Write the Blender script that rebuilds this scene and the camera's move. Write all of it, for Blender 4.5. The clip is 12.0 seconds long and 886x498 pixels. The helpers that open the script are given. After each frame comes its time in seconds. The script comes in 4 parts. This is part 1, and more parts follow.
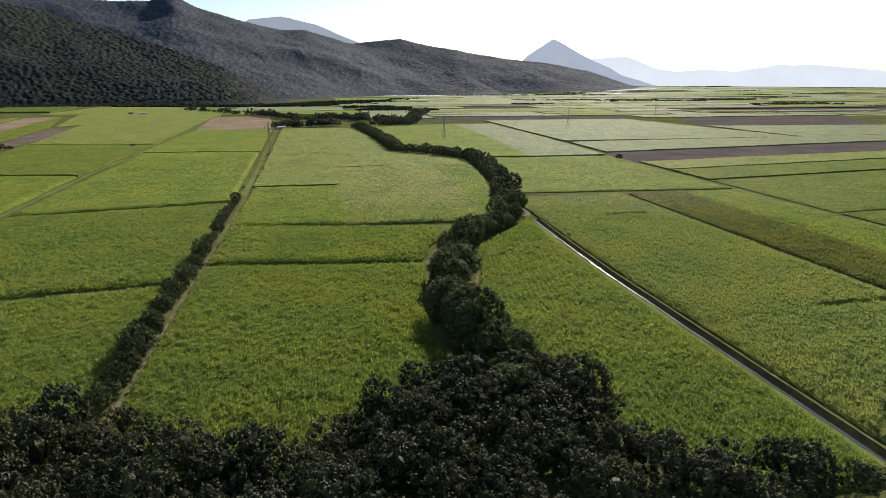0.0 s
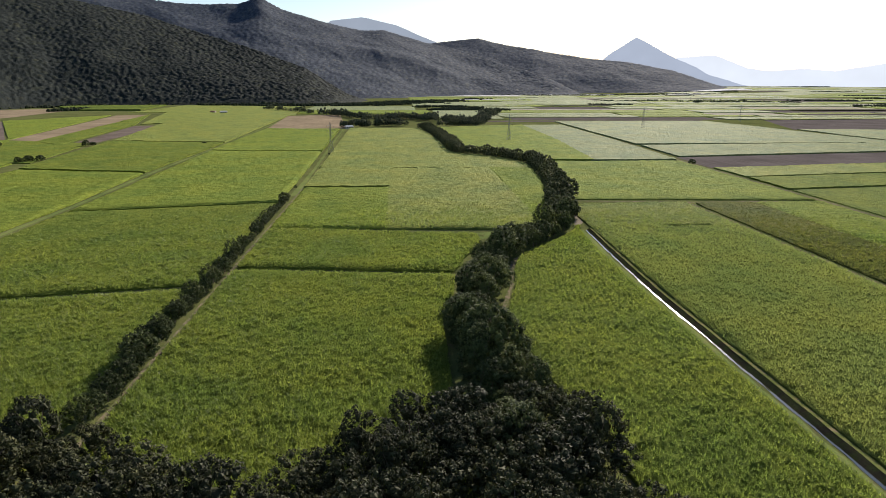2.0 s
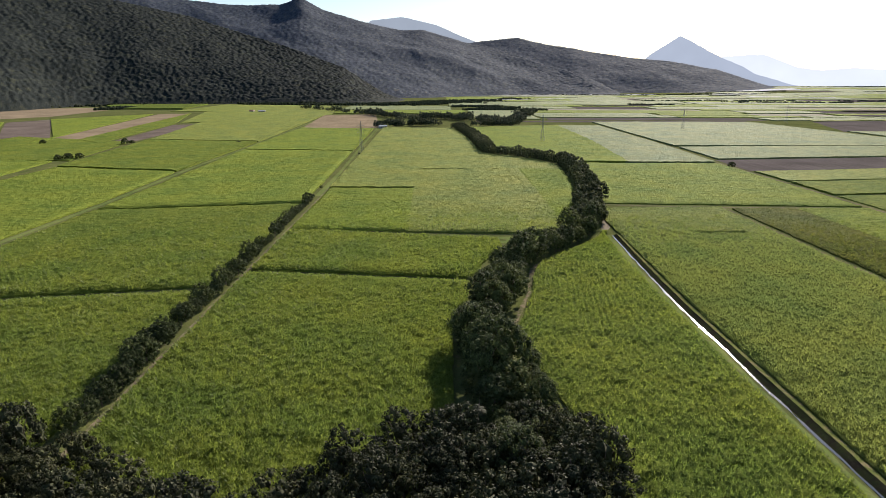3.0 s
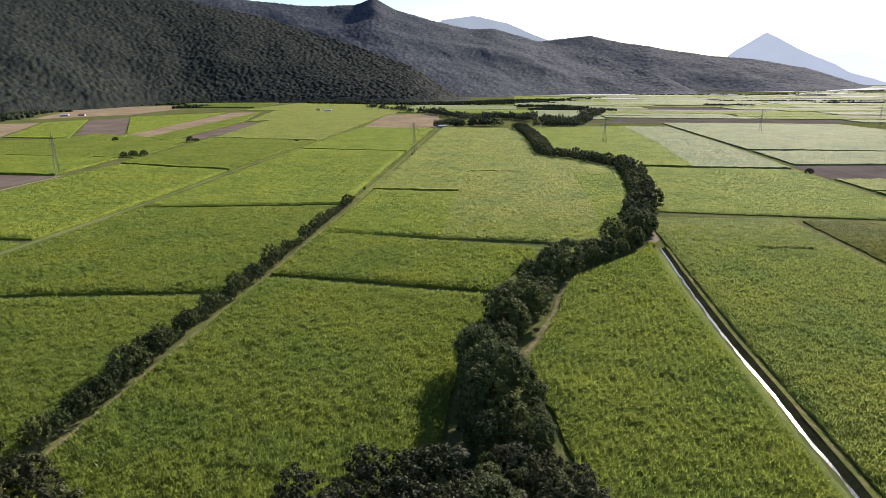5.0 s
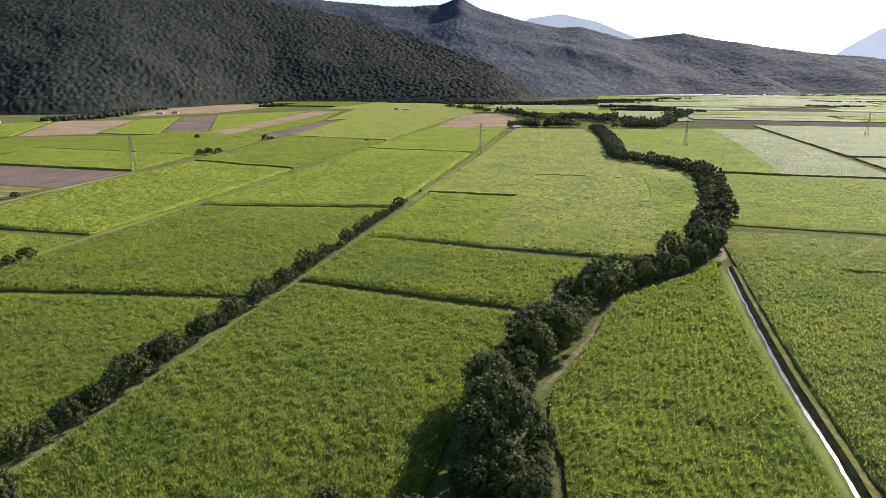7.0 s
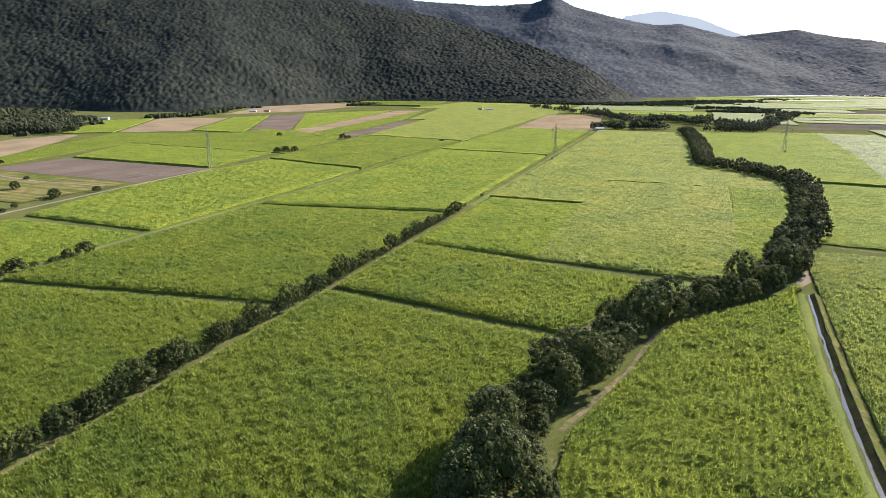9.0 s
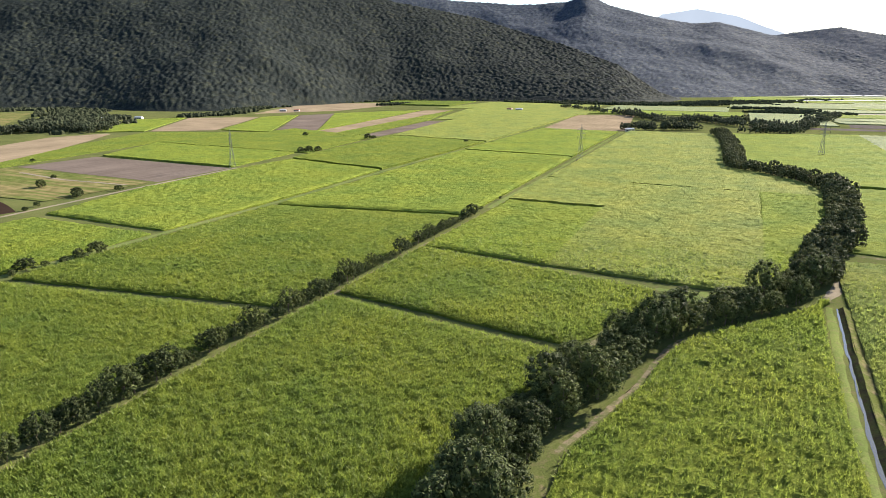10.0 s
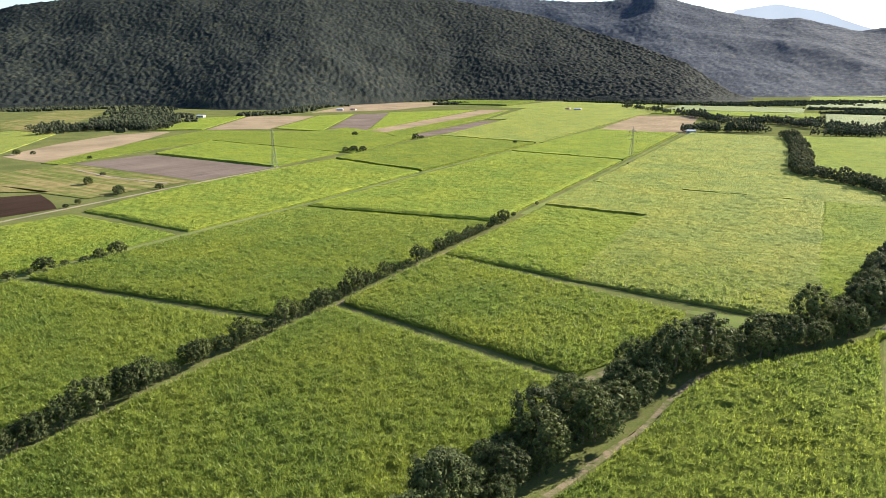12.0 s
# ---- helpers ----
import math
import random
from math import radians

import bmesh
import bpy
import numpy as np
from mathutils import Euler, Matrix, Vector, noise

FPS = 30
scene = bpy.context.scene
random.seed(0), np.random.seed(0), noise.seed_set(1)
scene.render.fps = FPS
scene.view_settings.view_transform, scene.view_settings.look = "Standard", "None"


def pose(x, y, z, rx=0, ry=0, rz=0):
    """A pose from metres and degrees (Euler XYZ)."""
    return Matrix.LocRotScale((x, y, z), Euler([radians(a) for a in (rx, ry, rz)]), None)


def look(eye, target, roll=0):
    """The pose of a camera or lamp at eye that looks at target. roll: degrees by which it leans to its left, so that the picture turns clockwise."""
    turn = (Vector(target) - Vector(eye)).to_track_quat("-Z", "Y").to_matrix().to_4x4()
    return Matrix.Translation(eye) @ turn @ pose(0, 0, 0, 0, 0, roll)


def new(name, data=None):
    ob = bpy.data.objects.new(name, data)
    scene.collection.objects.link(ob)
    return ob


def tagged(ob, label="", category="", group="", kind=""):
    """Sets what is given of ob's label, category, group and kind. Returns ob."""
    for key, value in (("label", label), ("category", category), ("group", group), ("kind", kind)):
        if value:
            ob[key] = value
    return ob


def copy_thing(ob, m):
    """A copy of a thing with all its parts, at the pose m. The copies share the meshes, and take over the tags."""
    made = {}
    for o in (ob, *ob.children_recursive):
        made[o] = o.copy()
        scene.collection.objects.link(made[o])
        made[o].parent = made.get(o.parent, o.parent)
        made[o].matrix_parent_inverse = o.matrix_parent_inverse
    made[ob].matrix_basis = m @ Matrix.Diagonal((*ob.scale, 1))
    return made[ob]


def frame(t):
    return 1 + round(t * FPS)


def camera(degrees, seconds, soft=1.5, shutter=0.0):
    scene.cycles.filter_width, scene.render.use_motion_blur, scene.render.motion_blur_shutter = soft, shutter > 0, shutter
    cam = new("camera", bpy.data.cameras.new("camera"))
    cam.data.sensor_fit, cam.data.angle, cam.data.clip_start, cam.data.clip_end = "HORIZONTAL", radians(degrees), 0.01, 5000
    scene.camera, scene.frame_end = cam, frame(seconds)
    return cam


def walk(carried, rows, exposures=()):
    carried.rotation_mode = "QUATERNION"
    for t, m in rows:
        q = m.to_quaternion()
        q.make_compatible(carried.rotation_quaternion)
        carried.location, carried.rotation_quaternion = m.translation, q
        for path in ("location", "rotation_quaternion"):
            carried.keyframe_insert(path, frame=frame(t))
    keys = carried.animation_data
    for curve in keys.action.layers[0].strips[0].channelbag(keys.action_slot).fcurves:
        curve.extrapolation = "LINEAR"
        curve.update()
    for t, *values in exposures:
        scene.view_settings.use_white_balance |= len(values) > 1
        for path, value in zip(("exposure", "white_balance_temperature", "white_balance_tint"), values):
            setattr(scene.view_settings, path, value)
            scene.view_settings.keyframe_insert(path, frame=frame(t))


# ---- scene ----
cam = camera(71.4, 12.0, soft=0.6)
METRES, EYE, TILT, LEAN, TURN = 136.6, 75.0, 0.0, 0.0, -11.1
ROWS = [
    (0.0, 0.0, 0.0, 0.0, 0.03, -15.35, -0.13),
    (0.5, 0.0293, 0.0279, 0.0005, 1.61, -15.36, -0.14),
    (1.0, 0.0587, 0.0568, 0.001, 3.4, -15.37, -0.12),
    (1.5, 0.0867, 0.0864, 0.0016, 5.24, -15.39, -0.15),
    (2.0, 0.1146, 0.1167, 0.002, 7.1, -15.4, -0.16),
    (2.5, 0.141, 0.148, 0.0026, 8.98, -15.43, -0.17),
    (3.0, 0.1663, 0.1803, 0.0033, 10.65, -15.45, -0.16),
    (5.0, 0.2606, 0.3158, 0.0055, 17.12, -15.54, -0.08),
    (5.5, 0.2818, 0.3515, 0.0062, 18.94, -15.57, -0.05),
    (6.0, 0.3022, 0.3877, 0.0067, 20.72, -15.57, -0.05),
    (6.5, 0.3215, 0.4247, 0.0074, 22.73, -15.59, -0.05),
    (7.0, 0.3396, 0.4623, 0.0082, 24.8, -15.61, -0.06),
    (9.0, 0.4022, 0.6185, 0.0107, 33.07, -15.66, -0.06),
    (9.5, 0.4149, 0.6587, 0.0114, 34.73, -15.68, -0.04),
    (10.0, 0.4261, 0.6997, 0.0122, 36.02, -15.7, -0.01),
    (10.5, 0.436, 0.7407, 0.0127, 37.4, -15.72, 0.0),
    (11.0, 0.4448, 0.782, 0.0134, 38.76, -15.75, 0.04),
    (11.5, 0.4527, 0.8237, 0.0138, 40.22, -15.76, 0.04),
    (12.0, 0.4599, 0.8658, 0.0146, 41.78, -15.78, 0.08),
]
walk(cam, [(t, pose(0, 0, EYE, TILT, LEAN, TURN) @ pose(METRES * x, METRES * y, METRES * z, 90 + pitch, roll, yaw)) for t, x, y, z, yaw, pitch, roll in ROWS],
     exposures=[(0.0, 0.66, 6430, 13), (3.0, 0.81, 6400, 15), (6.0, 1.06, 6380, 17), (9.0, 1.45, 6430, 14), (12.0, 1.66, 6480, 12)])

# ---------------------------------------------------------------- light
SUN_EL, SUN_AZ = 25.6, 25.2          # degrees; azimuth clockwise from +y
world = bpy.data.worlds.new("world")
scene.world = world
world.use_nodes = True
_nt = world.node_tree
_sky = _nt.nodes.new("ShaderNodeTexSky")
_sky.sky_type, _sky.sun_disc = "NISHITA", False
_sky.sun_elevation, _sky.sun_rotation = radians(SUN_EL), radians(SUN_AZ)
_sky.air_density, _sky.dust_density, _sky.ozone_density = 1.0, 0.35, 2.0
_nt.links.new(_sky.outputs[0], _nt.nodes["Background"].inputs[0])
_nt.nodes["Background"].inputs[1].default_value = 0.074
sun_dir = Vector((math.sin(radians(SUN_AZ)) * math.cos(radians(SUN_EL)), math.cos(radians(SUN_AZ)) * math.cos(radians(SUN_EL)), math.sin(radians(SUN_EL))))
sun = new("sun", bpy.data.lights.new("sun", "SUN"))
sun.data.energy, sun.data.angle, sun.data.color = 5.0, radians(0.53), (1.0, 0.92, 0.79)
sun.matrix_world = look(sun_dir * 500, (0, 0, 0))

# ---------------------------------------------------------------- numeric helpers
rng = np.random.default_rng(7)


def lattice(ix, iy, seed):
    h = (ix.astype(np.int64) * 374761393 + iy.astype(np.int64) * 668265263 + seed * 144665) & 0x7FFFFFFF
    h = ((h ^ (h >> 13)) * 1274126177) & 0x7FFFFFFF
    return ((h ^ (h >> 16)) & 0xFFFF) / 65535.0


def vnoise(x, y, size, seed=0):
    """Smooth value noise in 0..1, of the given grain in metres."""
    x, y = np.asarray(x, float) / size, np.asarray(y, float) / size
    ix, iy = np.floor(x), np.floor(y)
    fx, fy = x - ix, y - iy
    fx, fy = fx * fx * (3 - 2 * fx), fy * fy * (3 - 2 * fy)
    a, b = lattice(ix, iy, seed), lattice(ix + 1, iy, seed)
    c, d = lattice(ix, iy + 1, seed), lattice(ix + 1, iy + 1, seed)
    return (a * (1 - fx) + b * fx) * (1 - fy) + (c * (1 - fx) + d * fx) * fy


def fractal(x, y, size, octaves=3, seed=0):
    s, a, tot = 0, 1.0, 0
    for k in range(octaves):
        s, tot = s + a * vnoise(x, y, size / 2 ** k, seed + k), tot + a
        a *= 0.5
    return s / tot


def domes(x, y, size, seed=0):
    """Rounded heads standing close together: height in 0..1 and a random tone for each head."""
    x, y = np.asarray(x, float) / size, np.asarray(y, float) / size
    ix, iy = np.floor(x), np.floor(y)
    best, tone = np.full(x.shape, -9.0), np.zeros(x.shape)
    for i in (-1, 0, 1):
        for j in (-1, 0, 1):
            cx, cy = ix + i, iy + j
            h = lattice(cx, cy, seed + 3)
            wide = 0.62 + 0.38 * lattice(cx, cy, seed + 4)
            d2 = (x - cx - lattice(cx, cy, seed + 1)) ** 2 + (y - cy - lattice(cx, cy, seed + 2)) ** 2
            v = 0.45 + 0.55 * h - 0.8 * d2 / wide ** 2
            win = v > best
            best, tone = np.where(win, v, best), np.where(win, lattice(cx, cy, seed + 5), tone)
    return np.clip(best, 0, 1), tone


def ground_z(x, y):
    """The plain: level, rising a little where it meets the far hills."""
    r = np.hypot(x, y)
    s = np.clip((r - 3200) / 1750, 0, 1)
    return 37.0 * s * s * (3 - 2 * s)


def mesh_from(name, verts, *faces, mats=(), slots=None, smooth=False):
    """A mesh from a vertex array and arrays of quads and triangles."""
    me = bpy.data.meshes.new(name)
    verts = np.asarray(verts, np.float32)
    faces = [np.asarray(f, np.int32) for f in faces if len(f)]
    sizes = np.concatenate([np.full(len(f), f.shape[1], np.int32) for f in faces])
    loops = np.concatenate([f.ravel() for f in faces])
    me.vertices.add(len(verts))
    me.vertices.foreach_set("co", verts.ravel())
    me.loops.add(len(loops))
    me.loops.foreach_set("vertex_index", loops)
    me.polygons.add(len(sizes))
    me.polygons.foreach_set("loop_start", np.concatenate([[0], np.cumsum(sizes)[:-1]]).astype(np.int32))
    me.polygons.foreach_set("loop_total", sizes)
    for m in mats:
        me.materials.append(m)
    if slots is not None:
        me.polygons.foreach_set("material_index", np.asarray(slots, np.int32))
    me.polygons.foreach_set("use_smooth", np.full(len(sizes), smooth))
    me.update(calc_edges=True)
    me.validate()
    return me


def grid_faces(nu, nv, start=0):
    i, j = np.meshgrid(np.arange(nu - 1), np.arange(nv - 1))
    a = (j * nu + i).ravel() + start
    return np.stack([a, a + 1, a + 1 + nu, a + nu], 1)


def part(name, bm, material, parent, label=""):
    me = bm
    if isinstance(bm, bmesh.types.BMesh):
        me = bpy.data.meshes.new(name)
        bm.to_mesh(me)
        bm.free()
    if material:
        me.materials.append(material)
    ob = new(name, me)
    ob.parent = parent
    return tagged(ob, label)


# ---------------------------------------------------------------- materials
def node_material(name, rough=0.7, spec=0.3):
    m = bpy.data.materials.new(name)
    m.use_nodes = True
    nt = m.node_tree
    b = nt.nodes["Principled BSDF"]
    b.inputs["Roughness"].default_value = rough
    b.inputs["Specular IOR Level"].default_value = spec
    return m, nt, b


def noise_node(nt, scale, detail=3.0, rough=0.55, coords="Object", stretch=None):
    tc = nt.nodes.new("ShaderNodeTexCoord")
    n = nt.nodes.new("ShaderNodeTexNoise")
    n.inputs["Scale"].default_value, n.inputs["Detail"].default_value, n.inputs["Roughness"].default_value = scale, detail, rough
    if stretch:
        mp = nt.nodes.new("ShaderNodeMapping")
        mp.inputs["Scale"].default_value = stretch
        nt.links.new(tc.outputs[coords], mp.inputs[0])
        nt.links.new(mp.outputs[0], n.inputs["Vector"])
    else:
        nt.links.new(tc.outputs[coords], n.inputs["Vector"])
    return n.outputs["Fac"]


def ramp(nt, fac, *stops):
    r = nt.nodes.new("ShaderNodeValToRGB")
    e = r.color_ramp.elements
    while len(e) < len(stops):
        e.new(0.5)
    for s, (p, c) in zip(e, stops):
        s.position, s.color = p, (*c, 1)
    nt.links.new(fac, r.inputs[0])
    return r.outputs[0]


def mixed(nt, a, b, fac, mode="MIX"):
    m = nt.nodes.new("ShaderNodeMix")
    m.data_type, m.blend_type = "RGBA", mode
    for sock, v in ((m.inputs[0], fac), (m.inputs[6], a), (m.inputs[7], b)):
        if isinstance(v, bpy.types.NodeSocket):
            nt.links.new(v, sock)
        else:
            sock.default_value = v if isinstance(v, float) else (*v, 1)
    return m.outputs[2]


def bumped(nt, b, height, strength, distance):
    n = nt.nodes.new("ShaderNodeBump")
    n.inputs["Strength"].default_value, n.inputs["Distance"].default_value = strength, distance
    nt.links.new(height, n.inputs["Height"])
    nt.links.new(n.outputs[0], b.inputs["Normal"])


def leafy(nt, b, colour, share):
    """Light that passes through leaves."""
    tr = nt.nodes.new("ShaderNodeBsdfTranslucent")
    mx = nt.nodes.new("ShaderNodeMixShader")
    mx.inputs[0].default_value = share
    nt.links.new(colour, tr.inputs[0])
    nt.links.new(colour, b.inputs["Base Color"])
    nt.links.new(b.outputs[0], mx.inputs[1])
    nt.links.new(tr.outputs[0], mx.inputs[2])
    nt.links.new(mx.outputs[0], nt.nodes["Material Output"].inputs[0])


def times(c, k):
    return tuple(min(1.0, v * k) for v in c)


def cane_material(name, colour, share=0.58, blades=True, gloss=0.2):
    """Standing crop: blades with a soft sheen, or the matted stalks and leaves below them, darkened in colour for
    shade.
    """
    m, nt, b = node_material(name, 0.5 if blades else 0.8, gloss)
    # blades lighter, canopy darker: shade among the leaves is put into the colour
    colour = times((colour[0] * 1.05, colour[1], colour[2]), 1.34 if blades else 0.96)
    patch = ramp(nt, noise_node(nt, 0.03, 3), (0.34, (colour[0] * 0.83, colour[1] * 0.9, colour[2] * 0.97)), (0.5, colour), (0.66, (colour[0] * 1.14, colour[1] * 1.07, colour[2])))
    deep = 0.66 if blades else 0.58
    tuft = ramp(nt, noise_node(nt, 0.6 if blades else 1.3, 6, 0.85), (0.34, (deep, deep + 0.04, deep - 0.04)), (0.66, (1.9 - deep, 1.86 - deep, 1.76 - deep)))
    c = mixed(nt, patch, tuft, 1.0, "MULTIPLY")
    if blades:
        geo = nt.nodes.new("ShaderNodeNewGeometry")
        isl = ramp(nt, geo.outputs["Random Per Island"], (0.0, (0.66, 0.7, 0.66)), (0.75, (1.04, 1.04, 1.0)), (1.0, (1.14, 1.14, 1.12)))
        c = mixed(nt, c, isl, 1.0, "MULTIPLY")
    if blades:
        leafy(nt, b, c, share)
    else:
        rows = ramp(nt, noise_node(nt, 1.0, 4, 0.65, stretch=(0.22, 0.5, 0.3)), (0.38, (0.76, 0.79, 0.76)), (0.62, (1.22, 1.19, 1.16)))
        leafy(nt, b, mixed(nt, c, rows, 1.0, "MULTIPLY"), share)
        bumped(nt, b, noise_node(nt, 1.6, 6, 0.8), 1.0, 0.9)
    return m


def soil_material(name, colour):
    m, nt, b = node_material(name, 1.0, 0.0)
    patch = ramp(nt, noise_node(nt, 0.02, 4), (0.3, times(colour, 0.78)), (0.7, times(colour, 1.2)))
    rows = noise_node(nt, 1.0, 2, stretch=(0.7, 0.02, 1))
    c = mixed(nt, patch, ramp(nt, rows, (0.3, (0.8, 0.8, 0.8)), (0.7, (1.12, 1.12, 1.12))), 1.0, "MULTIPLY")
    nt.links.new(c, b.inputs["Base Color"])
    bumped(nt, b, rows, 0.6, 0.3)
    return m


def paddock_material(name, dry, green):
    """Rough grazing land, its old rows still showing."""
    m, nt, b = node_material(name, 1.0, 0.0)
    rows = noise_node(nt, 1.0, 3, 0.6, stretch=(0.012, 0.16, 1))
    c = ramp(nt, rows, (0.42, green), (0.58, dry))
    spots = ramp(nt, noise_node(nt, 0.12, 5, 0.7), (0.36, (0.68, 0.72, 0.62)), (0.64, (1.2, 1.18, 1.15)))
    nt.links.new(mixed(nt, c, spots, 1.0, "MULTIPLY"), b.inputs["Base Color"])
    bumped(nt, b, noise_node(nt, 0.8, 4), 0.7, 0.3)
    return m


def track_material(name, dirt, grass, share=0.5):
    m, nt, b = node_material(name, 1.0, 0.0)
    a = ramp(nt, noise_node(nt, 0.35, 5, 0.7), (share - 0.08, dirt), (share + 0.1, grass))
    f = ramp(nt, noise_node(nt, 2.2, 4), (0.3, (0.75, 0.75, 0.75)), (0.7, (1.15, 1.15, 1.15)))
    wide = ramp(nt, noise_node(nt, 0.025, 5, 0.7), (0.35, (0.78, 0.82, 0.8)), (0.65, (1.25, 1.18, 1.15)))
    nt.links.new(mixed(nt, mixed(nt, a, f, 1.0, "MULTIPLY"), wide, 1.0, "MULTIPLY"), b.inputs["Base Color"])
    bumped(nt, b, noise_node(nt, 3.0, 4), 0.7, 0.15)
    return m


def foliage_material(name, colour, share=0.22, even=0.6, gloss=0.12):
    m, nt, b = node_material(name, 0.7, gloss)
    info = nt.nodes.new("ShaderNodeObjectInfo")
    geo = nt.nodes.new("ShaderNodeNewGeometry")
    tree = ramp(nt, info.outputs["Random"], (0.0, times(colour, 0.7)), (0.55, colour), (1.0, (colour[0] * 1.35, colour[1] * 1.25, colour[2] * 1.1)))
    leaf = ramp(nt, geo.outputs["Random Per Island"], (0.0, (even, even * 1.05, even)), (1.0, (2 - even, 1.92 - even, 1.85 - even)))
    leafy(nt, b, mixed(nt, tree, leaf, 1.0, "MULTIPLY"), share)
    return m


def plain_material(name, colour, rough=0.6, metal=0.0, grain=6.0):
    m, nt, b = node_material(name, rough)
    b.inputs["Metallic"].default_value = metal
    c = ramp(nt, noise_node(nt, grain, 4), (0.3, times(colour, 0.8)), (0.7, times(colour, 1.12)))
    nt.links.new(c, b.inputs["Base Color"])
    return m


def haze_glow_material(name, colour):
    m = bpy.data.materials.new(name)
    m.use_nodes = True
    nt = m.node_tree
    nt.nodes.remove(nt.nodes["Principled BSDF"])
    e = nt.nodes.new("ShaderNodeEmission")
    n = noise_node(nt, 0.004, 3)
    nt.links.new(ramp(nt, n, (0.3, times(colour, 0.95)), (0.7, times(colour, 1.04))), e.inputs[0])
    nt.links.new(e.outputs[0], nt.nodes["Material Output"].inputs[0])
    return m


# Silver and pale tones hold distance haze and leaf sheen in their colour.
CROPS = {"deep": (0.128, 0.175, 0.036), "mid": (0.164, 0.214, 0.042), "bright": (0.194, 0.255, 0.048), "pale": (0.215, 0.262, 0.130), "light": (0.220, 0.264, 0.068), "olive": (0.122, 0.142, 0.033), "sheen_pale": (0.186, 0.232, 0.066), "haze_silver": (0.290, 0.335, 0.200)}
CANE = {k: cane_material("cane_blades_" + k, c) for k, c in CROPS.items()}
STALK = {k: cane_material("cane_shade_canopy_" + k, c, 0.1, False, {"pale": 0.03, "light": 0.02}.get(k, 0.012)) for k, c in CROPS.items()}
SOIL = {
    "brown": soil_material("ploughed_brown_soil", (0.116, 0.100, 0.092)),
    "tan": soil_material("dry_tan_soil", (0.25, 0.195, 0.13)),
    "grey": soil_material("grey_brown_soil", (0.15, 0.12, 0.10)),
    "white": soil_material("white_field_strip", (0.72, 0.72, 0.70)),
    "straw": soil_material("straw_pale_stubble", (0.36, 0.33, 0.25)),
    "paddock": paddock_material("rough_paddock", (0.20, 0.165, 0.080), (0.105, 0.125, 0.038)),
    "red": soil_material("dark_red_soil", (0.042, 0.028, 0.021)),
}
M_GROUND = track_material("verge_grass", (0.130, 0.116, 0.062), (0.105, 0.120, 0.042), 0.38)
M_GRASS_TRACK = track_material("grassy_track", (0.19, 0.155, 0.095), (0.098, 0.115, 0.036), 0.42)
M_GRASS_EDGE = track_material("lush_edge_grass", (0.165, 0.165, 0.075), (0.14, 0.178, 0.054), 0.42)
M_OLIVE_TRACK = track_material("olive_grass_track", (0.155, 0.130, 0.078), (0.092, 0.110, 0.035), 0.4)
M_ROAD = track_material("gravel_road", (0.25, 0.215, 0.165), (0.13, 0.12, 0.06), 0.62)
M_PATH = track_material("worn_path", (0.20, 0.165, 0.115), (0.105, 0.118, 0.048), 0.49)
M_MUD = track_material("wet_mud", (0.040, 0.034, 0.024), (0.048, 0.058, 0.022), 0.5)
M_CREEK_TREE = foliage_material("dark_creek_foliage", (0.076, 0.098, 0.036), 0.26, 0.35, 0.12)
# Far creek, belt and wood foliage has haze lightened into its colour.
M_CREEK_FAR = foliage_material("haze_paled_creek_foliage", (0.088, 0.102, 0.050), 0.26, 0.6, 0.05)
M_HEDGE = foliage_material("windbreak_foliage", (0.061, 0.079, 0.029), 0.18, 0.4, 0.1)
M_FOREST = foliage_material("rainforest_foliage", (0.044, 0.051, 0.022), 0.14, 0.3, 0.15)
M_FARTREE = foliage_material("haze_paled_belt_foliage", (0.080, 0.096, 0.060), 0.25, 0.65, 0.03)
M_WOODS = foliage_material("haze_paled_wood_foliage", (0.042, 0.052, 0.034), 0.15, 0.7, 0.0)
M_DRY = foliage_material("dry_brown_foliage", (0.12, 0.065, 0.03), 0.2)
M_BARK = plain_material("grey_bark", (0.16, 0.12, 0.09), 0.9)
M_STEEL = plain_material("galvanised_steel", (0.22, 0.225, 0.23), 0.6, 0.2)
M_WHITE = plain_material("white_painted_sheet", (0.42, 0.41, 0.38), 0.5)
M_ROOF = plain_material("corrugated_iron_roof", (0.50, 0.50, 0.50), 0.4, 0.3)
M_RUSTROOF = plain_material("red_oxide_roof", (0.32, 0.12, 0.07), 0.6)
M_GLASS = plain_material("dark_window_glass", (0.03, 0.035, 0.04), 0.1)
# Farthest hills: distance haze is put into an even glow.
M_PYRAMID = haze_glow_material("hazy_blue_hill", (0.26, 0.30, 0.365))
M_FARHILL = haze_glow_material("pale_hazy_hills", (0.49, 0.535, 0.585))
M_PEAK = haze_glow_material("hazy_grey_ridge", (0.21, 0.245, 0.29))

M_WATER, _n, _b = node_material("ditch_water", 0.1, 1.0)
_b.inputs["Base Color"].default_value = (0.02, 0.025, 0.02, 1)
bumped(_n, _b, noise_node(_n, 1.5, 3), 0.6, 0.05)



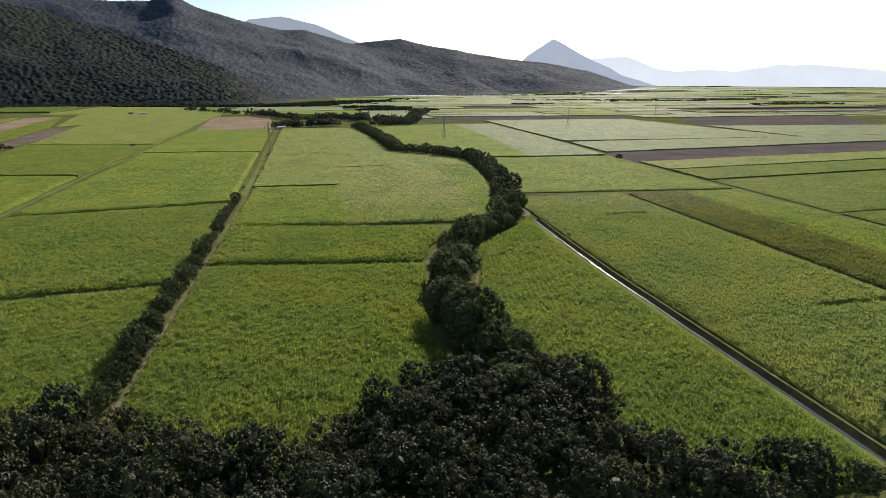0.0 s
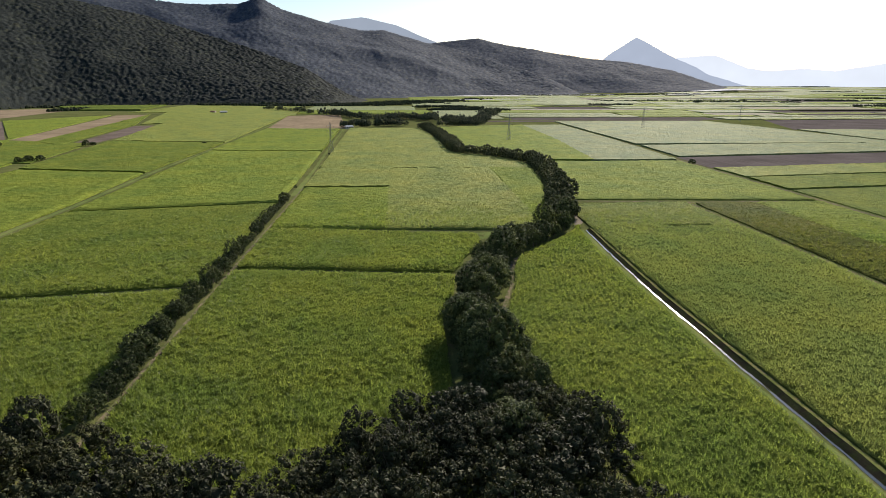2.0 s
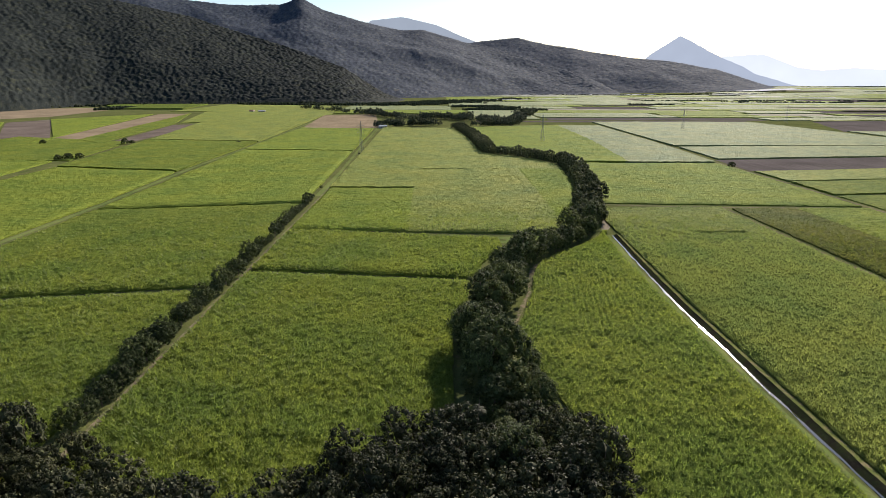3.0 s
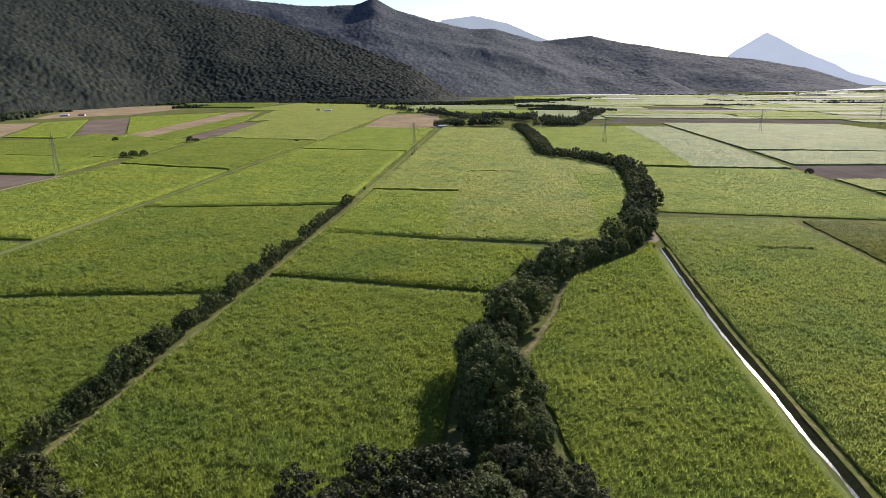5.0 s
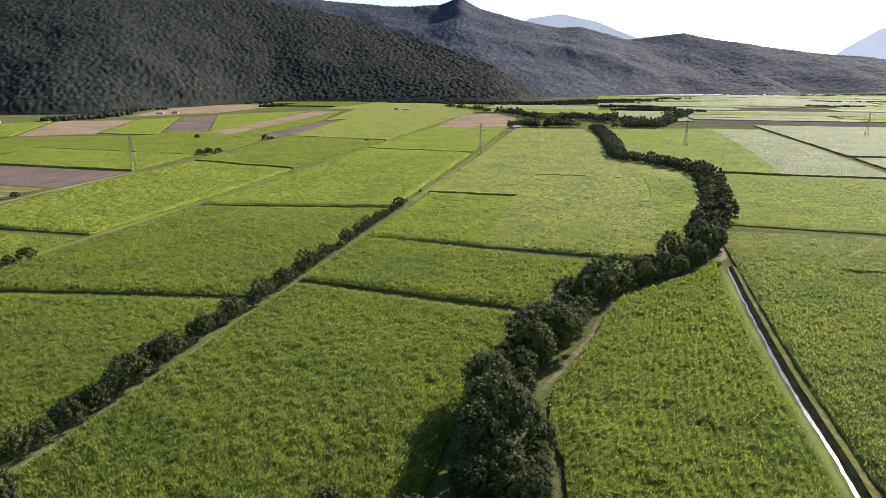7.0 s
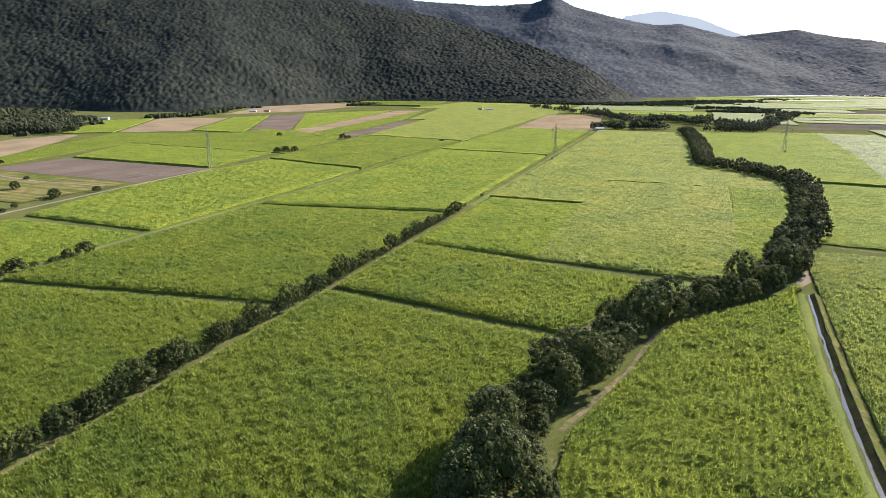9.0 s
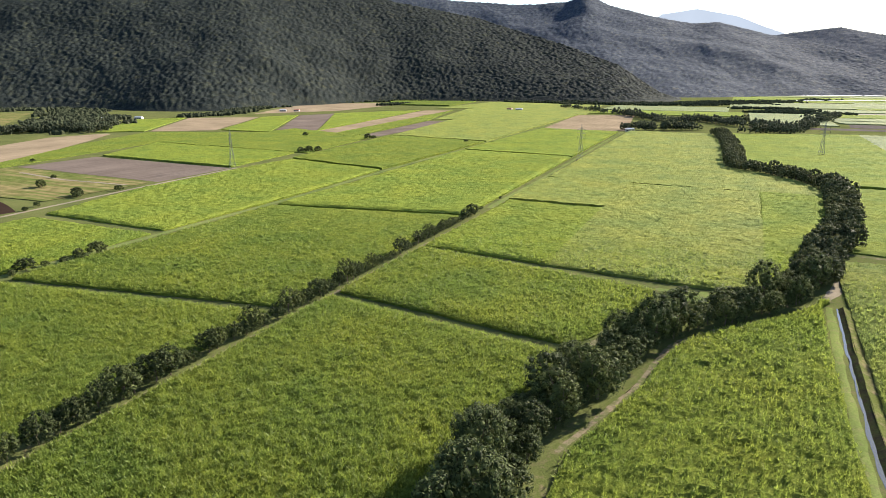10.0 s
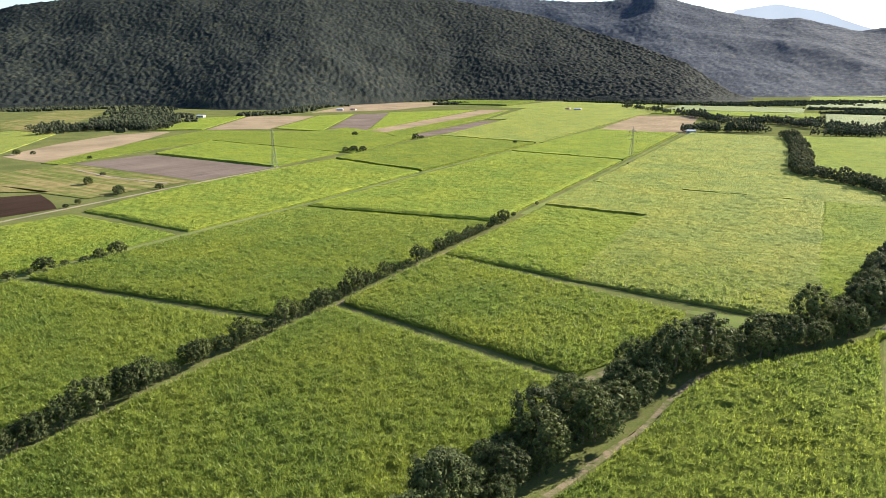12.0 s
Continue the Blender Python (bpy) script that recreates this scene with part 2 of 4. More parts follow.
def slope_material(name, colour, relief=0.7, share=0.25):
    """Rainforest from afar: crowns of differing greens, leafy grain on each."""
    m, nt, b = node_material(name, 0.9, 0.06)
    kind = nt.nodes.new("ShaderNodeAttribute")
    kind.attribute_name = "crown_kind"
    r, g, u = colour
    c = ramp(nt, kind.outputs["Fac"], (0.0, (r * 0.62, g * 0.68, u * 0.72)), (0.5, colour), (0.85, (r * 1.35, g * 1.3, u * 1.1)), (1.0, (r * 1.9, g * 1.6, u * 1.15)))
    wide = ramp(nt, noise_node(nt, 0.006, 4), (0.3, (0.9, 0.91, 0.93)), (0.7, (1.08, 1.07, 1.05)))
    fine = ramp(nt, noise_node(nt, 0.22, 4, 0.7), (0.32, (0.58, 0.58, 0.6)), (0.68, (1.45, 1.44, 1.4)))
    c = mixed(nt, mixed(nt, c, wide, 1.0, "MULTIPLY"), fine, 1.0, "MULTIPLY")
    leafy(nt, b, c, share)
    bumped(nt, b, noise_node(nt, 0.18, 4, 0.65), relief, 3.0)
    return m


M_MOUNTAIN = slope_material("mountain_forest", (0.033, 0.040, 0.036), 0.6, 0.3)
# Main range and spur: distance haze is mixed into the leaf colour.
M_HAZY_MAIN = slope_material("hazed_main_range_forest", (0.088, 0.105, 0.138), 0.35, 0.4)
M_HAZY_SPUR = slope_material("hazed_spur_forest", (0.094, 0.112, 0.150), 0.3, 0.4)

# ---------------------------------------------------------------- ground
radii = np.concatenate([[0.01], np.geomspace(30, 4985, 70)])
turns = np.linspace(0, 2 * np.pi, 181)
_t, _r = np.meshgrid(turns, radii)
gx, gy = _r * np.sin(_t), _r * np.cos(_t)
ground = new("ground", mesh_from("ground", np.stack([gx, gy, ground_z(gx, gy)], -1).reshape(-1, 3), grid_faces(181, len(radii)), mats=[M_GROUND], smooth=True))
tagged(ground, "level grassy valley floor between the cane blocks", "ground", kind="structure")

# ---------------------------------------------------------------- plan
CREEK_Y = (90, 120, 142, 160, 178, 200, 221, 244, 266, 275, 293, 304, 317, 329, 357, 384, 414, 493, 560, 592, 618, 643, 658, 690, 735, 772, 917, 1009)
CREEK_X = (52, 46.5, 44, 42, 40.7, 41.2, 46.8, 53.5, 58.5, 63, 78, 88, 98, 103, 113, 116, 126, 138, 143, 137, 124, 104, 84, 79, 78, 77, 68, 56)


def creek(y):
    return sum(np.interp(np.asarray(y, float) + k, CREEK_Y, CREEK_X) for k in (-6, -3, 0, 3, 6)) / 5


def along_creek(y0, y1, offset, n=40):
    """A line beside the creek, offset metres to its east."""
    y = np.linspace(y0, y1, n)
    off = np.interp(y, *offset) if isinstance(offset, tuple) else offset
    return list(zip(creek(y) + off, y))


def sampled(line, v):
    line = np.asarray(line, float)
    s = np.concatenate([[0], np.cumsum(np.hypot(*np.diff(line, axis=0).T))])
    if len(line) > 2:
        s = line[:, 1] - line[0, 1]
    s = s / s[-1]
    return np.stack([np.interp(v, s, line[:, 0]), np.interp(v, s, line[:, 1])], -1)


def view_distance(x, y):
    """Metres from the stretch over which the flight goes."""
    return np.hypot(x - np.clip(x, 0, 84), y - np.clip(y, 0, 104))


def cane_tops(x, y):
    """Uneven heads of the standing cane, in metres about its mean height."""
    return 1.1 * (domes(x, y, 2.0, 61)[0] - 0.5) + 0.7 * (fractal(x, y, 7, 2, 63) - 0.5) + 0.4 * (vnoise(x, y, 1.0, 64) - 0.5)


def crop_field(label, left, right, colour, height=2.15, tufts=True, ragged=0.7, breaks=()):
    """A standing crop between two side lines, each from its near to its far end."""
    left, right = np.asarray(left, float), np.asarray(right, float)
    mid = np.concatenate([left, right]).mean(0)
    near = min(view_distance(*p) for p in np.concatenate([left, right, [mid]]))
    wide = np.hypot(*(left[0] - right[0])) * 0.5 + np.hypot(*(left[-1] - right[-1])) * 0.5
    deep = np.hypot(*(left[-1] - left[0]))
    dense = tufts and near < 330
    cell = float(np.clip(near / 190, 1.1 if dense else 1.2, 12))
    nu, nv = int(np.clip(wide / cell, 6, 130 if dense else 110)) + 1, int(np.clip(deep / cell, 6, 170 if dense else 200)) + 1
    u, v = np.linspace(0, 1, nu), np.linspace(0, 1, nv)
    L, R = sampled(left, v), sampled(right, v)
    P = L[:, None, :] * (1 - u)[None, :, None] + R[:, None, :] * u[None, :, None]
    x, y = P[..., 0].copy(), P[..., 1].copy()
    rag = ragged * (fractal(x, y, 5, 2, 3) - 0.5) * 2
    x, y = x + rag, y + ragged * (fractal(x, y, 5, 2, 9) - 0.5) * 2
    base = ground_z(x, y)
    z = base + height * (0.86 - 0.36 * np.clip((340 - view_distance(x, y)) / 200, 0, 1) * dense) + 0.55 * (fractal(x, y, 30, 2, 5) - 0.5) + ((0.4 + 0.5 * np.clip((view_distance(x, y) - 140) / 200, 0, 1) if dense else 0.9) * (fractal(x, y, max(3.0, cell * 2.2), 2, 11) - 0.5) if height > 1 else 0.2 * (fractal(x, y, 8, 2, 11) - 0.5))
    if dense:
        close = np.clip((360 - view_distance(x, y)) / 180, 0, 1)
        z = z + close * cane_tops(x, y)
    inset = np.minimum(np.minimum(u, 1 - u)[None, :] * wide, np.minimum(v, 1 - v)[:, None] * deep)
    if dense:
        z = base + (z - base) * (0.46 + 0.54 * np.clip(inset / 2.4 + 0.3 * (fractal(x, y, 4, 2, 27) - 0.5), 0, 1))
    for xa, xb, yb in breaks:
        z = np.where((x > xa) & (x < xb) & (abs(y - yb) < 2.2), base + 0.5, z)
    top = np.stack([x, y, z], -1).reshape(-1, 3)
    idx = np.arange(nu * nv).reshape(nv, nu)
    ring = np.concatenate([idx[0, :], idx[1:, -1], idx[-1, -2::-1], idx[-2:0:-1, 0]])
    skirt = top[ring].copy()
    skirt[:, 2] = base.reshape(-1)[ring] - 0.05
    n0 = len(top)
    k = np.arange(len(ring))
    sides = np.stack([ring, n0 + k, n0 + np.roll(k, -1), np.roll(ring, -1)], 1)
    verts, quads, tris = [top, skirt], [grid_faces(nu, nv), sides], []
    if dense:
        cu, cv = max(2, int(wide / 0.85)), max(2, int(deep / 0.42))
        a, c = np.meshgrid((np.arange(cu) + 0.5) / cu, (np.arange(cv) + 0.5) / cv)
        a, c = a.ravel() + rng.normal(0, 0.22, a.size) / cu, c.ravel() + rng.normal(0, 0.35, a.size) / cv
        Lp, Rp = sampled(left, np.clip(c, 0, 1)), sampled(right, np.clip(c, 0, 1))
        q = Lp * (1 - a)[:, None] + Rp * a[:, None]
        d = view_distance(q[:, 0], q[:, 1])
        keep = np.clip((115 / np.maximum(d, 1)) ** 1.7, 0.02, 1) * np.clip((310 - d) / 130, 0, 1)
        go = (rng.random(len(q)) < keep) & (q[:, 1] > 0.9 * q[:, 0] - 6) & ((q[:, 0] > 62 - 2.45 * (q[:, 1] - 96)) | (q[:, 0] > -0.52 * q[:, 1] - 6))
        for xa, xb, yb in breaks:
            go &= ~((q[:, 0] > xa) & (q[:, 0] < xb) & (abs(q[:, 1] - yb) < 2.0))
        q, keep = q[go], keep[go]
        n, blades = len(q), 6
        size = np.clip(keep, 0.2, 1) ** -0.25 * rng.uniform(0.7, 1.3, n)
        fade = np.clip((340 - d[go]) / 200, 0, 1)
        tall = height * (0.62 - 0.04 * fade) + fade * (cane_tops(q[:, 0], q[:, 1]) - 0.1 + rng.normal(0, 0.14, n)) + 0.5 * (fractal(q[:, 0], q[:, 1], 30, 2, 5) - 0.5) - 0.55 * (1 - fade)
        inset = np.minimum(np.minimum(a, 1 - a) * wide, np.minimum(c, 1 - c) * deep)[go]
        tall = tall * (0.46 + 0.54 * np.clip(inset / 2.4, 0, 1))
        az = rng.uniform(0, 2 * np.pi, (n, 1)) + np.arange(blades)[None, :] * (2 * np.pi / blades) + rng.normal(0, 0.5, (n, blades))
        reach = rng.uniform(0.2, 0.8, (n, blades)) * size[:, None]
        lift = rng.uniform(0.45, 1.15, (n, blades)) * np.minimum(size[:, None], 1.5)
        w = 0.095 * size[:, None] * rng.uniform(0.7, 1.3, (n, blades))
        dx, dy = np.sin(az), np.cos(az)
        z0 = tall[:, None] + np.zeros((n, blades))
        bx, by = q[:, 0:1] + dx * 0.1, q[:, 1:2] + dy * 0.1
        mx, my = bx + dx * reach * 0.3, by + dy * reach * 0.3
        tip = np.stack([bx + dx * reach, by + dy * reach, z0 + lift * rng.uniform(0.75, 1.1, (n, blades))], -1)
        low = np.stack([mx, my, z0 + lift * 0.35], -1)
        side = np.stack([-dy * w, dx * w, 0 * w], -1) * 1.25
        bl = np.stack([low - side, low + side, tip], 2).reshape(-1, 3)
        verts.append(bl)
        tris = [n0 + len(skirt) + np.arange(n * blades * 3).reshape(-1, 3)]
    nq = sum(len(q) for q in quads)
    slots = np.concatenate([np.zeros(nq), np.ones(sum(len(t) for t in tris))])
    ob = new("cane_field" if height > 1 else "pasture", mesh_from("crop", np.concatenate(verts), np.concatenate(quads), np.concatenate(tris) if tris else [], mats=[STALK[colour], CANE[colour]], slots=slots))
    return tagged(ob, label, "sugarcane field" if height > 1 else "pasture", kind="stuff")


def soil_field(label, left, right, colour, lift=0.12):
    nv, nu = 12, 12
    v = np.linspace(0, 1, nv)
    L, R = sampled(left, v), sampled(right, v)
    u = np.linspace(0, 1, nu)
    P = L[:, None, :] * (1 - u)[None, :, None] + R[:, None, :] * u[None, :, None]
    x, y = P[..., 0], P[..., 1]
    x, y = x + 3 * (vnoise(x, y, 40, 2) - 0.5), y + 3 * (vnoise(x, y, 40, 4) - 0.5)
    ob = new("ploughed_field", mesh_from("soil", np.stack([x, y, ground_z(x, y) + lift], -1).reshape(-1, 3), grid_faces(nu, nv), mats=[SOIL[colour]]))
    return tagged(ob, label, "bare field", kind="structure")


def strip(name, line, width, material, label, category, lift=0.03, step=3.0, wander=0.3, crown=0.0, tilt=0.0, kind="structure"):
    """A band along a line: a track, a bank, a water's surface."""
    line = np.asarray(line, float)
    seg = np.hypot(*np.diff(line, axis=0).T)
    s = np.concatenate([[0], np.cumsum(seg)])
    n = max(4, int(s[-1] / step))
    t = np.linspace(0, s[-1], n)
    p = np.stack([np.interp(t, s, line[:, 0]), np.interp(t, s, line[:, 1])], -1)
    d = np.gradient(p, axis=0)
    d /= np.hypot(d[:, 0], d[:, 1])[:, None]
    nrm = np.stack([d[:, 1], -d[:, 0]], -1)
    cols, zz = [], []
    for k in (-1, -0.5, 0, 0.5, 1):
        o = k * width / 2 + (wander * (fractal(p[:, 0] + 31 * k, p[:, 1], 7, 3, 17) - 0.5) * 2 if abs(k) == 1 else 0)
        q = p + nrm * np.asarray(o).reshape(-1, 1) if np.ndim(o) else p + nrm * o
        cols.append(q)
        zz.append(ground_z(q[:, 0], q[:, 1]) + lift + crown * (1 - k * k) + tilt * (k + 1) / 2)
    v = np.concatenate([np.stack(cols, 1), np.stack(zz, 1)[..., None]], -1).reshape(-1, 3)
    return tagged(new(name, mesh_from(name, v, grid_faces(5, n), mats=[material], smooth=True)), label, category, kind=kind)


# ---- the blocks of cane, by the tracks that part them
G = "leafy green sugarcane block, dense and head-high"
C_LEFT, A_RIGHT, A_LEFT, B_RIGHT = -49.0, -56.8, -173, -183
crop_field(G + " beside the wooded creek", [(C_LEFT, 100), (C_LEFT, 254.5)], along_creek(100, 242, ((100, 130, 180, 225, 239), (-16, -14, -9.5, -10.5, -13))), "mid", 2.6)
crop_field(G + " between two grassy breaks", [(C_LEFT, 260), (C_LEFT, 327.5)], along_creek(249, 309, ((249, 262, 288, 309), (-15, -13, -17, -36))), "mid", 2.6)
crop_field("bright green sugarcane block beside the farm track", [(C_LEFT, 331), (C_LEFT, 446)], [(13, 325), (13, 446)], "bright", 2.6)
crop_field("pale yellow-green sugarcane block with wind-laid tops", [(8, 325), (8, 543)], [(97, 319), (97, 543)], "light", 2.6)
crop_field("deeper green cane strip along the creek trees", [(92, 334), (92, 543)], along_creek(334, 543, -9), "bright", 2.6)
crop_field("pale green sugarcane block behind a faint break", [(C_LEFT, 450), (C_LEFT, 543)], [(13, 450), (13, 543)], "light", 2.6)
crop_field("pale green sugarcane block reaching to the far track", [(C_LEFT - 1, 547), (-58, 1000)], along_creek(540, 995, -9, 60), "light")
crop_field(G + " west of the windbreak trees", [(A_LEFT, 118), (A_LEFT, 213)], [(A_RIGHT, 118), (A_RIGHT, 233)], "mid", 2.6)
crop_field(G + " with a slightly rough top", [(A_LEFT, 219), (A_LEFT, 371)], [(A_RIGHT, 239), (A_RIGHT, 392)], "mid", 2.6)
crop_field("bright green sugarcane block west of the track", [(A_LEFT, 377), (A_LEFT - 9, 688)], [(A_RIGHT, 399), (-64, 676)], "bright", 2.6)
crop_field("green sugarcane block beyond the pylon", [(A_LEFT - 9, 693), (-184, 990)], [(-64, 681), (-72, 985)], "bright")
crop_field("bright green sugarcane block by the western track", [(-276, 150), (-273, 291)], [(B_RIGHT, 150), (B_RIGHT, 292)], "bright", 2.0)
crop_field("bright green sugarcane block beside the gravel road", [(-276, 300), (-296, 380), (-303, 552)], [(B_RIGHT, 300), (B_RIGHT, 400), (-190, 527)], "bright", 2.2)
crop_field("green sugarcane block between two farm tracks", [(-303, 557), (-332, 796)], [(-190, 532), (-192, 775)], "mid")
crop_field("pale green field beside the ploughed land", [(-332, 802), (-420, 1330)], [(-192, 781), (-212, 1345)], "light")
crop_field(G + " between creek and ditch", along_creek(84, 322, ((84, 120, 150, 163, 174, 181, 192, 201, 210, 233, 250, 265, 284, 293, 308, 322), (14, 15, 15, 14.2, 12, 10.7, 9.8, 10.6, 12, 11.6, 9.8, 10.3, 11.8, 13.3, 12.8, 12.5)), 60), [(106.8, 84), (107.0, 230), (109.2, 322)], "mid", 2.6)
# This block's lighter tone has the leaves' sheen painted into it.
crop_field("tall green sugarcane block east of the ditch", [(114.8, 95), (114.8, 220), (116.2, 270), (118.2, 322), (121, 380)], [(198, 95), (198, 384)], "sheen_pale", 2.6, breaks=((162, 193, 169), (157, 182, 319)))
crop_field("olive green sugarcane block beside a farm track", [(204, 150), (204, 382)], [(243, 150), (243, 383)], "olive", 1.8)
crop_field("bright green cane strip beside the long track", [(243.5, 180), (243.5, 383)], [(287, 180), (287, 383)], "bright", 1.8)
crop_field("bright green sugarcane block by the creek bend", [(130, 400), (148, 590)], [(287, 389), (287, 588)], "bright", 1.5)
crop_field("bright green sugarcane block around a pylon", [(138, 598), (90, 700), (66, 1010)], [(205, 594), (220, 800), (225, 1060)], "bright")
crop_field("pale green cane with silvery tops", [(202, 594), (217, 800), (222, 1060)], [(286, 594), (293, 800), (293, 1060)], "pale", 1.8)
crop_field("green sugarcane block east of the long track", [(295, 60), (295, 300)], [(640, 60), (640, 300)], "mid", 1.8)
crop_field("blue-green sugarcane block with broken rows", [(295, 304), (295, 425)], [(660, 340), (650, 470)], "mid", 1.2)
crop_field("blue-green sugarcane strip between two breaks", [(295, 430), (295, 482)], [(650, 476), (645, 528)], "mid", 1.2)
crop_field("green sugarcane strip below the ploughed land", [(295, 487), (295, 538)], [(645, 534), (640, 582)], "light", 1.2)
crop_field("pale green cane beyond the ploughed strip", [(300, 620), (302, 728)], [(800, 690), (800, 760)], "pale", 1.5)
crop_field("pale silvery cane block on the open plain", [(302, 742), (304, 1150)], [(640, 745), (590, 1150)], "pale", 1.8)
soil_field("ploughed brown strip beside the long track", [(294, 542), (295, 616)], [(760, 610), (760, 680)], "brown")
soil_field("large ploughed dark field on the open plain", [(640, 960), (725, 1185)], [(980, 930), (1150, 1250)], "brown")
crop_field("pale crop between ploughed fields on the plain", [(648, 748), (642, 955)], [(1050, 775), (1000, 925)], "pale", 1.6, False)
crop_field("green crop beyond the ploughed plain field", [(730, 1190), (735, 1225)], [(1500, 1260), (1500, 1300)], "light", 1.6, False)
soil_field("long dark ploughed strip across the plain", [(100, 1150), (95, 1190)], [(600, 1150), (600, 1190)], "brown")
soil_field("bare brown field at the end of the farm track", [(-186, 1000), (-214, 1350)], [(-64, 1005), (-110, 1400)], "tan")
soil_field("grey-brown fallow field beside the gravel road", [(-486, 413), (-488, 490)], [(-311, 408), (-313, 484)], "grey")
soil_field("dark red ploughed corner by the gravel road", [(-390, 262), (-357, 318)], [(-302, 268), (-299, 297)], "red")
crop_field("low yellow-green crop above the fallow field", [(-486, 495), (-538, 606)], [(-316, 489), (-330, 594)], "bright", 1.8, False)
crop_field("dull green crop with thin rows", [(-540, 613), (-520, 840)], [(-317, 599), (-332, 690), (-347, 780)], "mid", 1.0, False)
crop_field("green pasture band beside the tan stubble", [(-513, 398), (-600, 547), (-672, 706)], [(-492, 402), (-512, 478), (-545, 611), (-515, 768)], "mid", 0.8, False)
soil_field("rough yellowish paddock with scattered shrubs", [(-480, 318), (-486, 408)], [(-314, 322), (-314, 402)], "paddock", 0.4)
soil_field("rough yellowish paddock beside the red soil", [(-470, 262), (-478, 314)], [(-362, 322), (-360, 326)], "paddock", 0.4)
soil_field("long tan stubble field below the hills", [(-600, 404), (-662, 485), (-721, 593), (-705, 667)], [(-517, 402), (-566, 486), (-611, 555), (-690, 660)], "tan")
soil_field("tan bare field among green crops", [(-677, 712), (-855, 955)], [(-608, 769), (-749, 1026)], "tan", 0.3)
soil_field("dark ploughed field beside tan stubble", [(-505, 770), (-716, 1108)], [(-455, 800), (-690, 1190)], "grey")
soil_field("narrow tan strip beside the dark field", [(-452, 745), (-573, 1378)], [(-425, 800), (-518, 1409)], "tan")
soil_field("grey fallow strip along the western road", [(-372, 790), (-411, 1064)], [(-345, 790), (-369, 1088)], "grey")
soil_field("tan bare land under the forested slope", [(-836, 1107), (-1040, 1554)], [(-742, 1284), (-780, 1720)], "tan")
crop_field("bright green crop strip by the foothill trees", [(-732, 668), (-904, 873)], [(-683, 708), (-860, 950)], "bright", 1.2, False)
crop_field("green crop between bare strips", [(-603, 774), (-745, 1030)], [(-515, 775), (-724, 1112)], "bright", 1.2, False)
crop_field("green crop below the tan land", [(-455, 805), (-690, 1190)], [(-455, 760), (-580, 1370)], "bright", 1.2, False)
crop_field("green crop beside the fallow strip", [(-422, 800), (-515, 1409)], [(-375, 760), (-420, 1090)], "mid", 1.2, False)
crop_field("pale green fields below the range", [(-415, 1100), (-560, 1700)], [(-200, 1360), (-250, 1800)], "light", 1.2, False)
soil_field("mown pasture before the foothill woods", [(-1010, 560), (-1366, 875)], [(-835, 575), (-1270, 920)], "paddock", 0.3)
crop_field("pasture below the stubble field", [(-850, 400), (-900, 560)], [(-610, 404), (-800, 565)], "light", 0.8, False)
crop_field("dark green plantation block at the foot of the range", [(-769, 1580), (-900, 1790)], [(-600, 1576), (-640, 1860)], "deep", 4.0, False)
crop_field("green fields at the foot of the range", [(-590, 1480), (-590, 1880)], [(-300, 1500), (-290, 1820)], "light", 1.0, False)
strip("paddock_track", [(-449, 392), (-384, 383), (-318, 387)], 3.0, M_ROAD, "pale dirt track across the rough paddock", "track", lift=0.55)

# ---- the patchwork of the far plain
R = random.Random(5)
band = 1205.0
while band < 4300:
    deep = R.uniform(60, 130) * (band / 1500) ** 0.8
    x0 = 235.0 if band < 1700 else 320.0 + (band - 1700) * 0.12
    if band > 3000:
        x0 = 1250.0 + (band - 3000) * 0.9
    x = x0
    while x < 3300:
        wide = R.uniform(160, 520)
        kind = R.random()
        a, b = [(x, band), (x + R.uniform(-10, 10), band + deep - 9)], [(x + wide - 8, band + R.uniform(-6, 6)), (x + wide - 8, band + deep - 9)]
        if math.hypot(x + wide, band + deep) < 4800:
            if kind < 0.52:
                # beyond 1650 m more haze is put into the crop's colour
                crop_field("crop on the far plain, paled in colour for haze", a, b, "haze_silver" if band > 1650 else "pale", 1.6, False)
            elif kind < 0.74:
                crop_field("green crop on the far plain", a, b, "bright", 1.6, False)
            elif kind < 0.86:
                soil_field("bare brown field on the far plain", a, b, "brown")
            else:
                soil_field("straw-pale harvested field on the far plain", a, b, "straw")
        x += wide
    band += deep
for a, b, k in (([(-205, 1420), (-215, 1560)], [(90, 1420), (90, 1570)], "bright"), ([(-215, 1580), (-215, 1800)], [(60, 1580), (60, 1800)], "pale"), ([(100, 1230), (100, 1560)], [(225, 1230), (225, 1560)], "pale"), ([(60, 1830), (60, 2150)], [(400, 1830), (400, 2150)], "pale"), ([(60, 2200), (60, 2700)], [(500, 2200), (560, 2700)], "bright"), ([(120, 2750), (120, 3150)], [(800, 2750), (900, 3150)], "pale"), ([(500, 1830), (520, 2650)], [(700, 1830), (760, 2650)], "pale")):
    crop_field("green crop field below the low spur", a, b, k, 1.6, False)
for a, b in (([(150, 2160), (150, 2195)], [(420, 2160), (420, 2195)]), ([(300, 2705), (300, 2745)], [(800, 2705), (800, 2745)])):
    soil_field("straw-pale strip below the low spur", a, b, "straw")
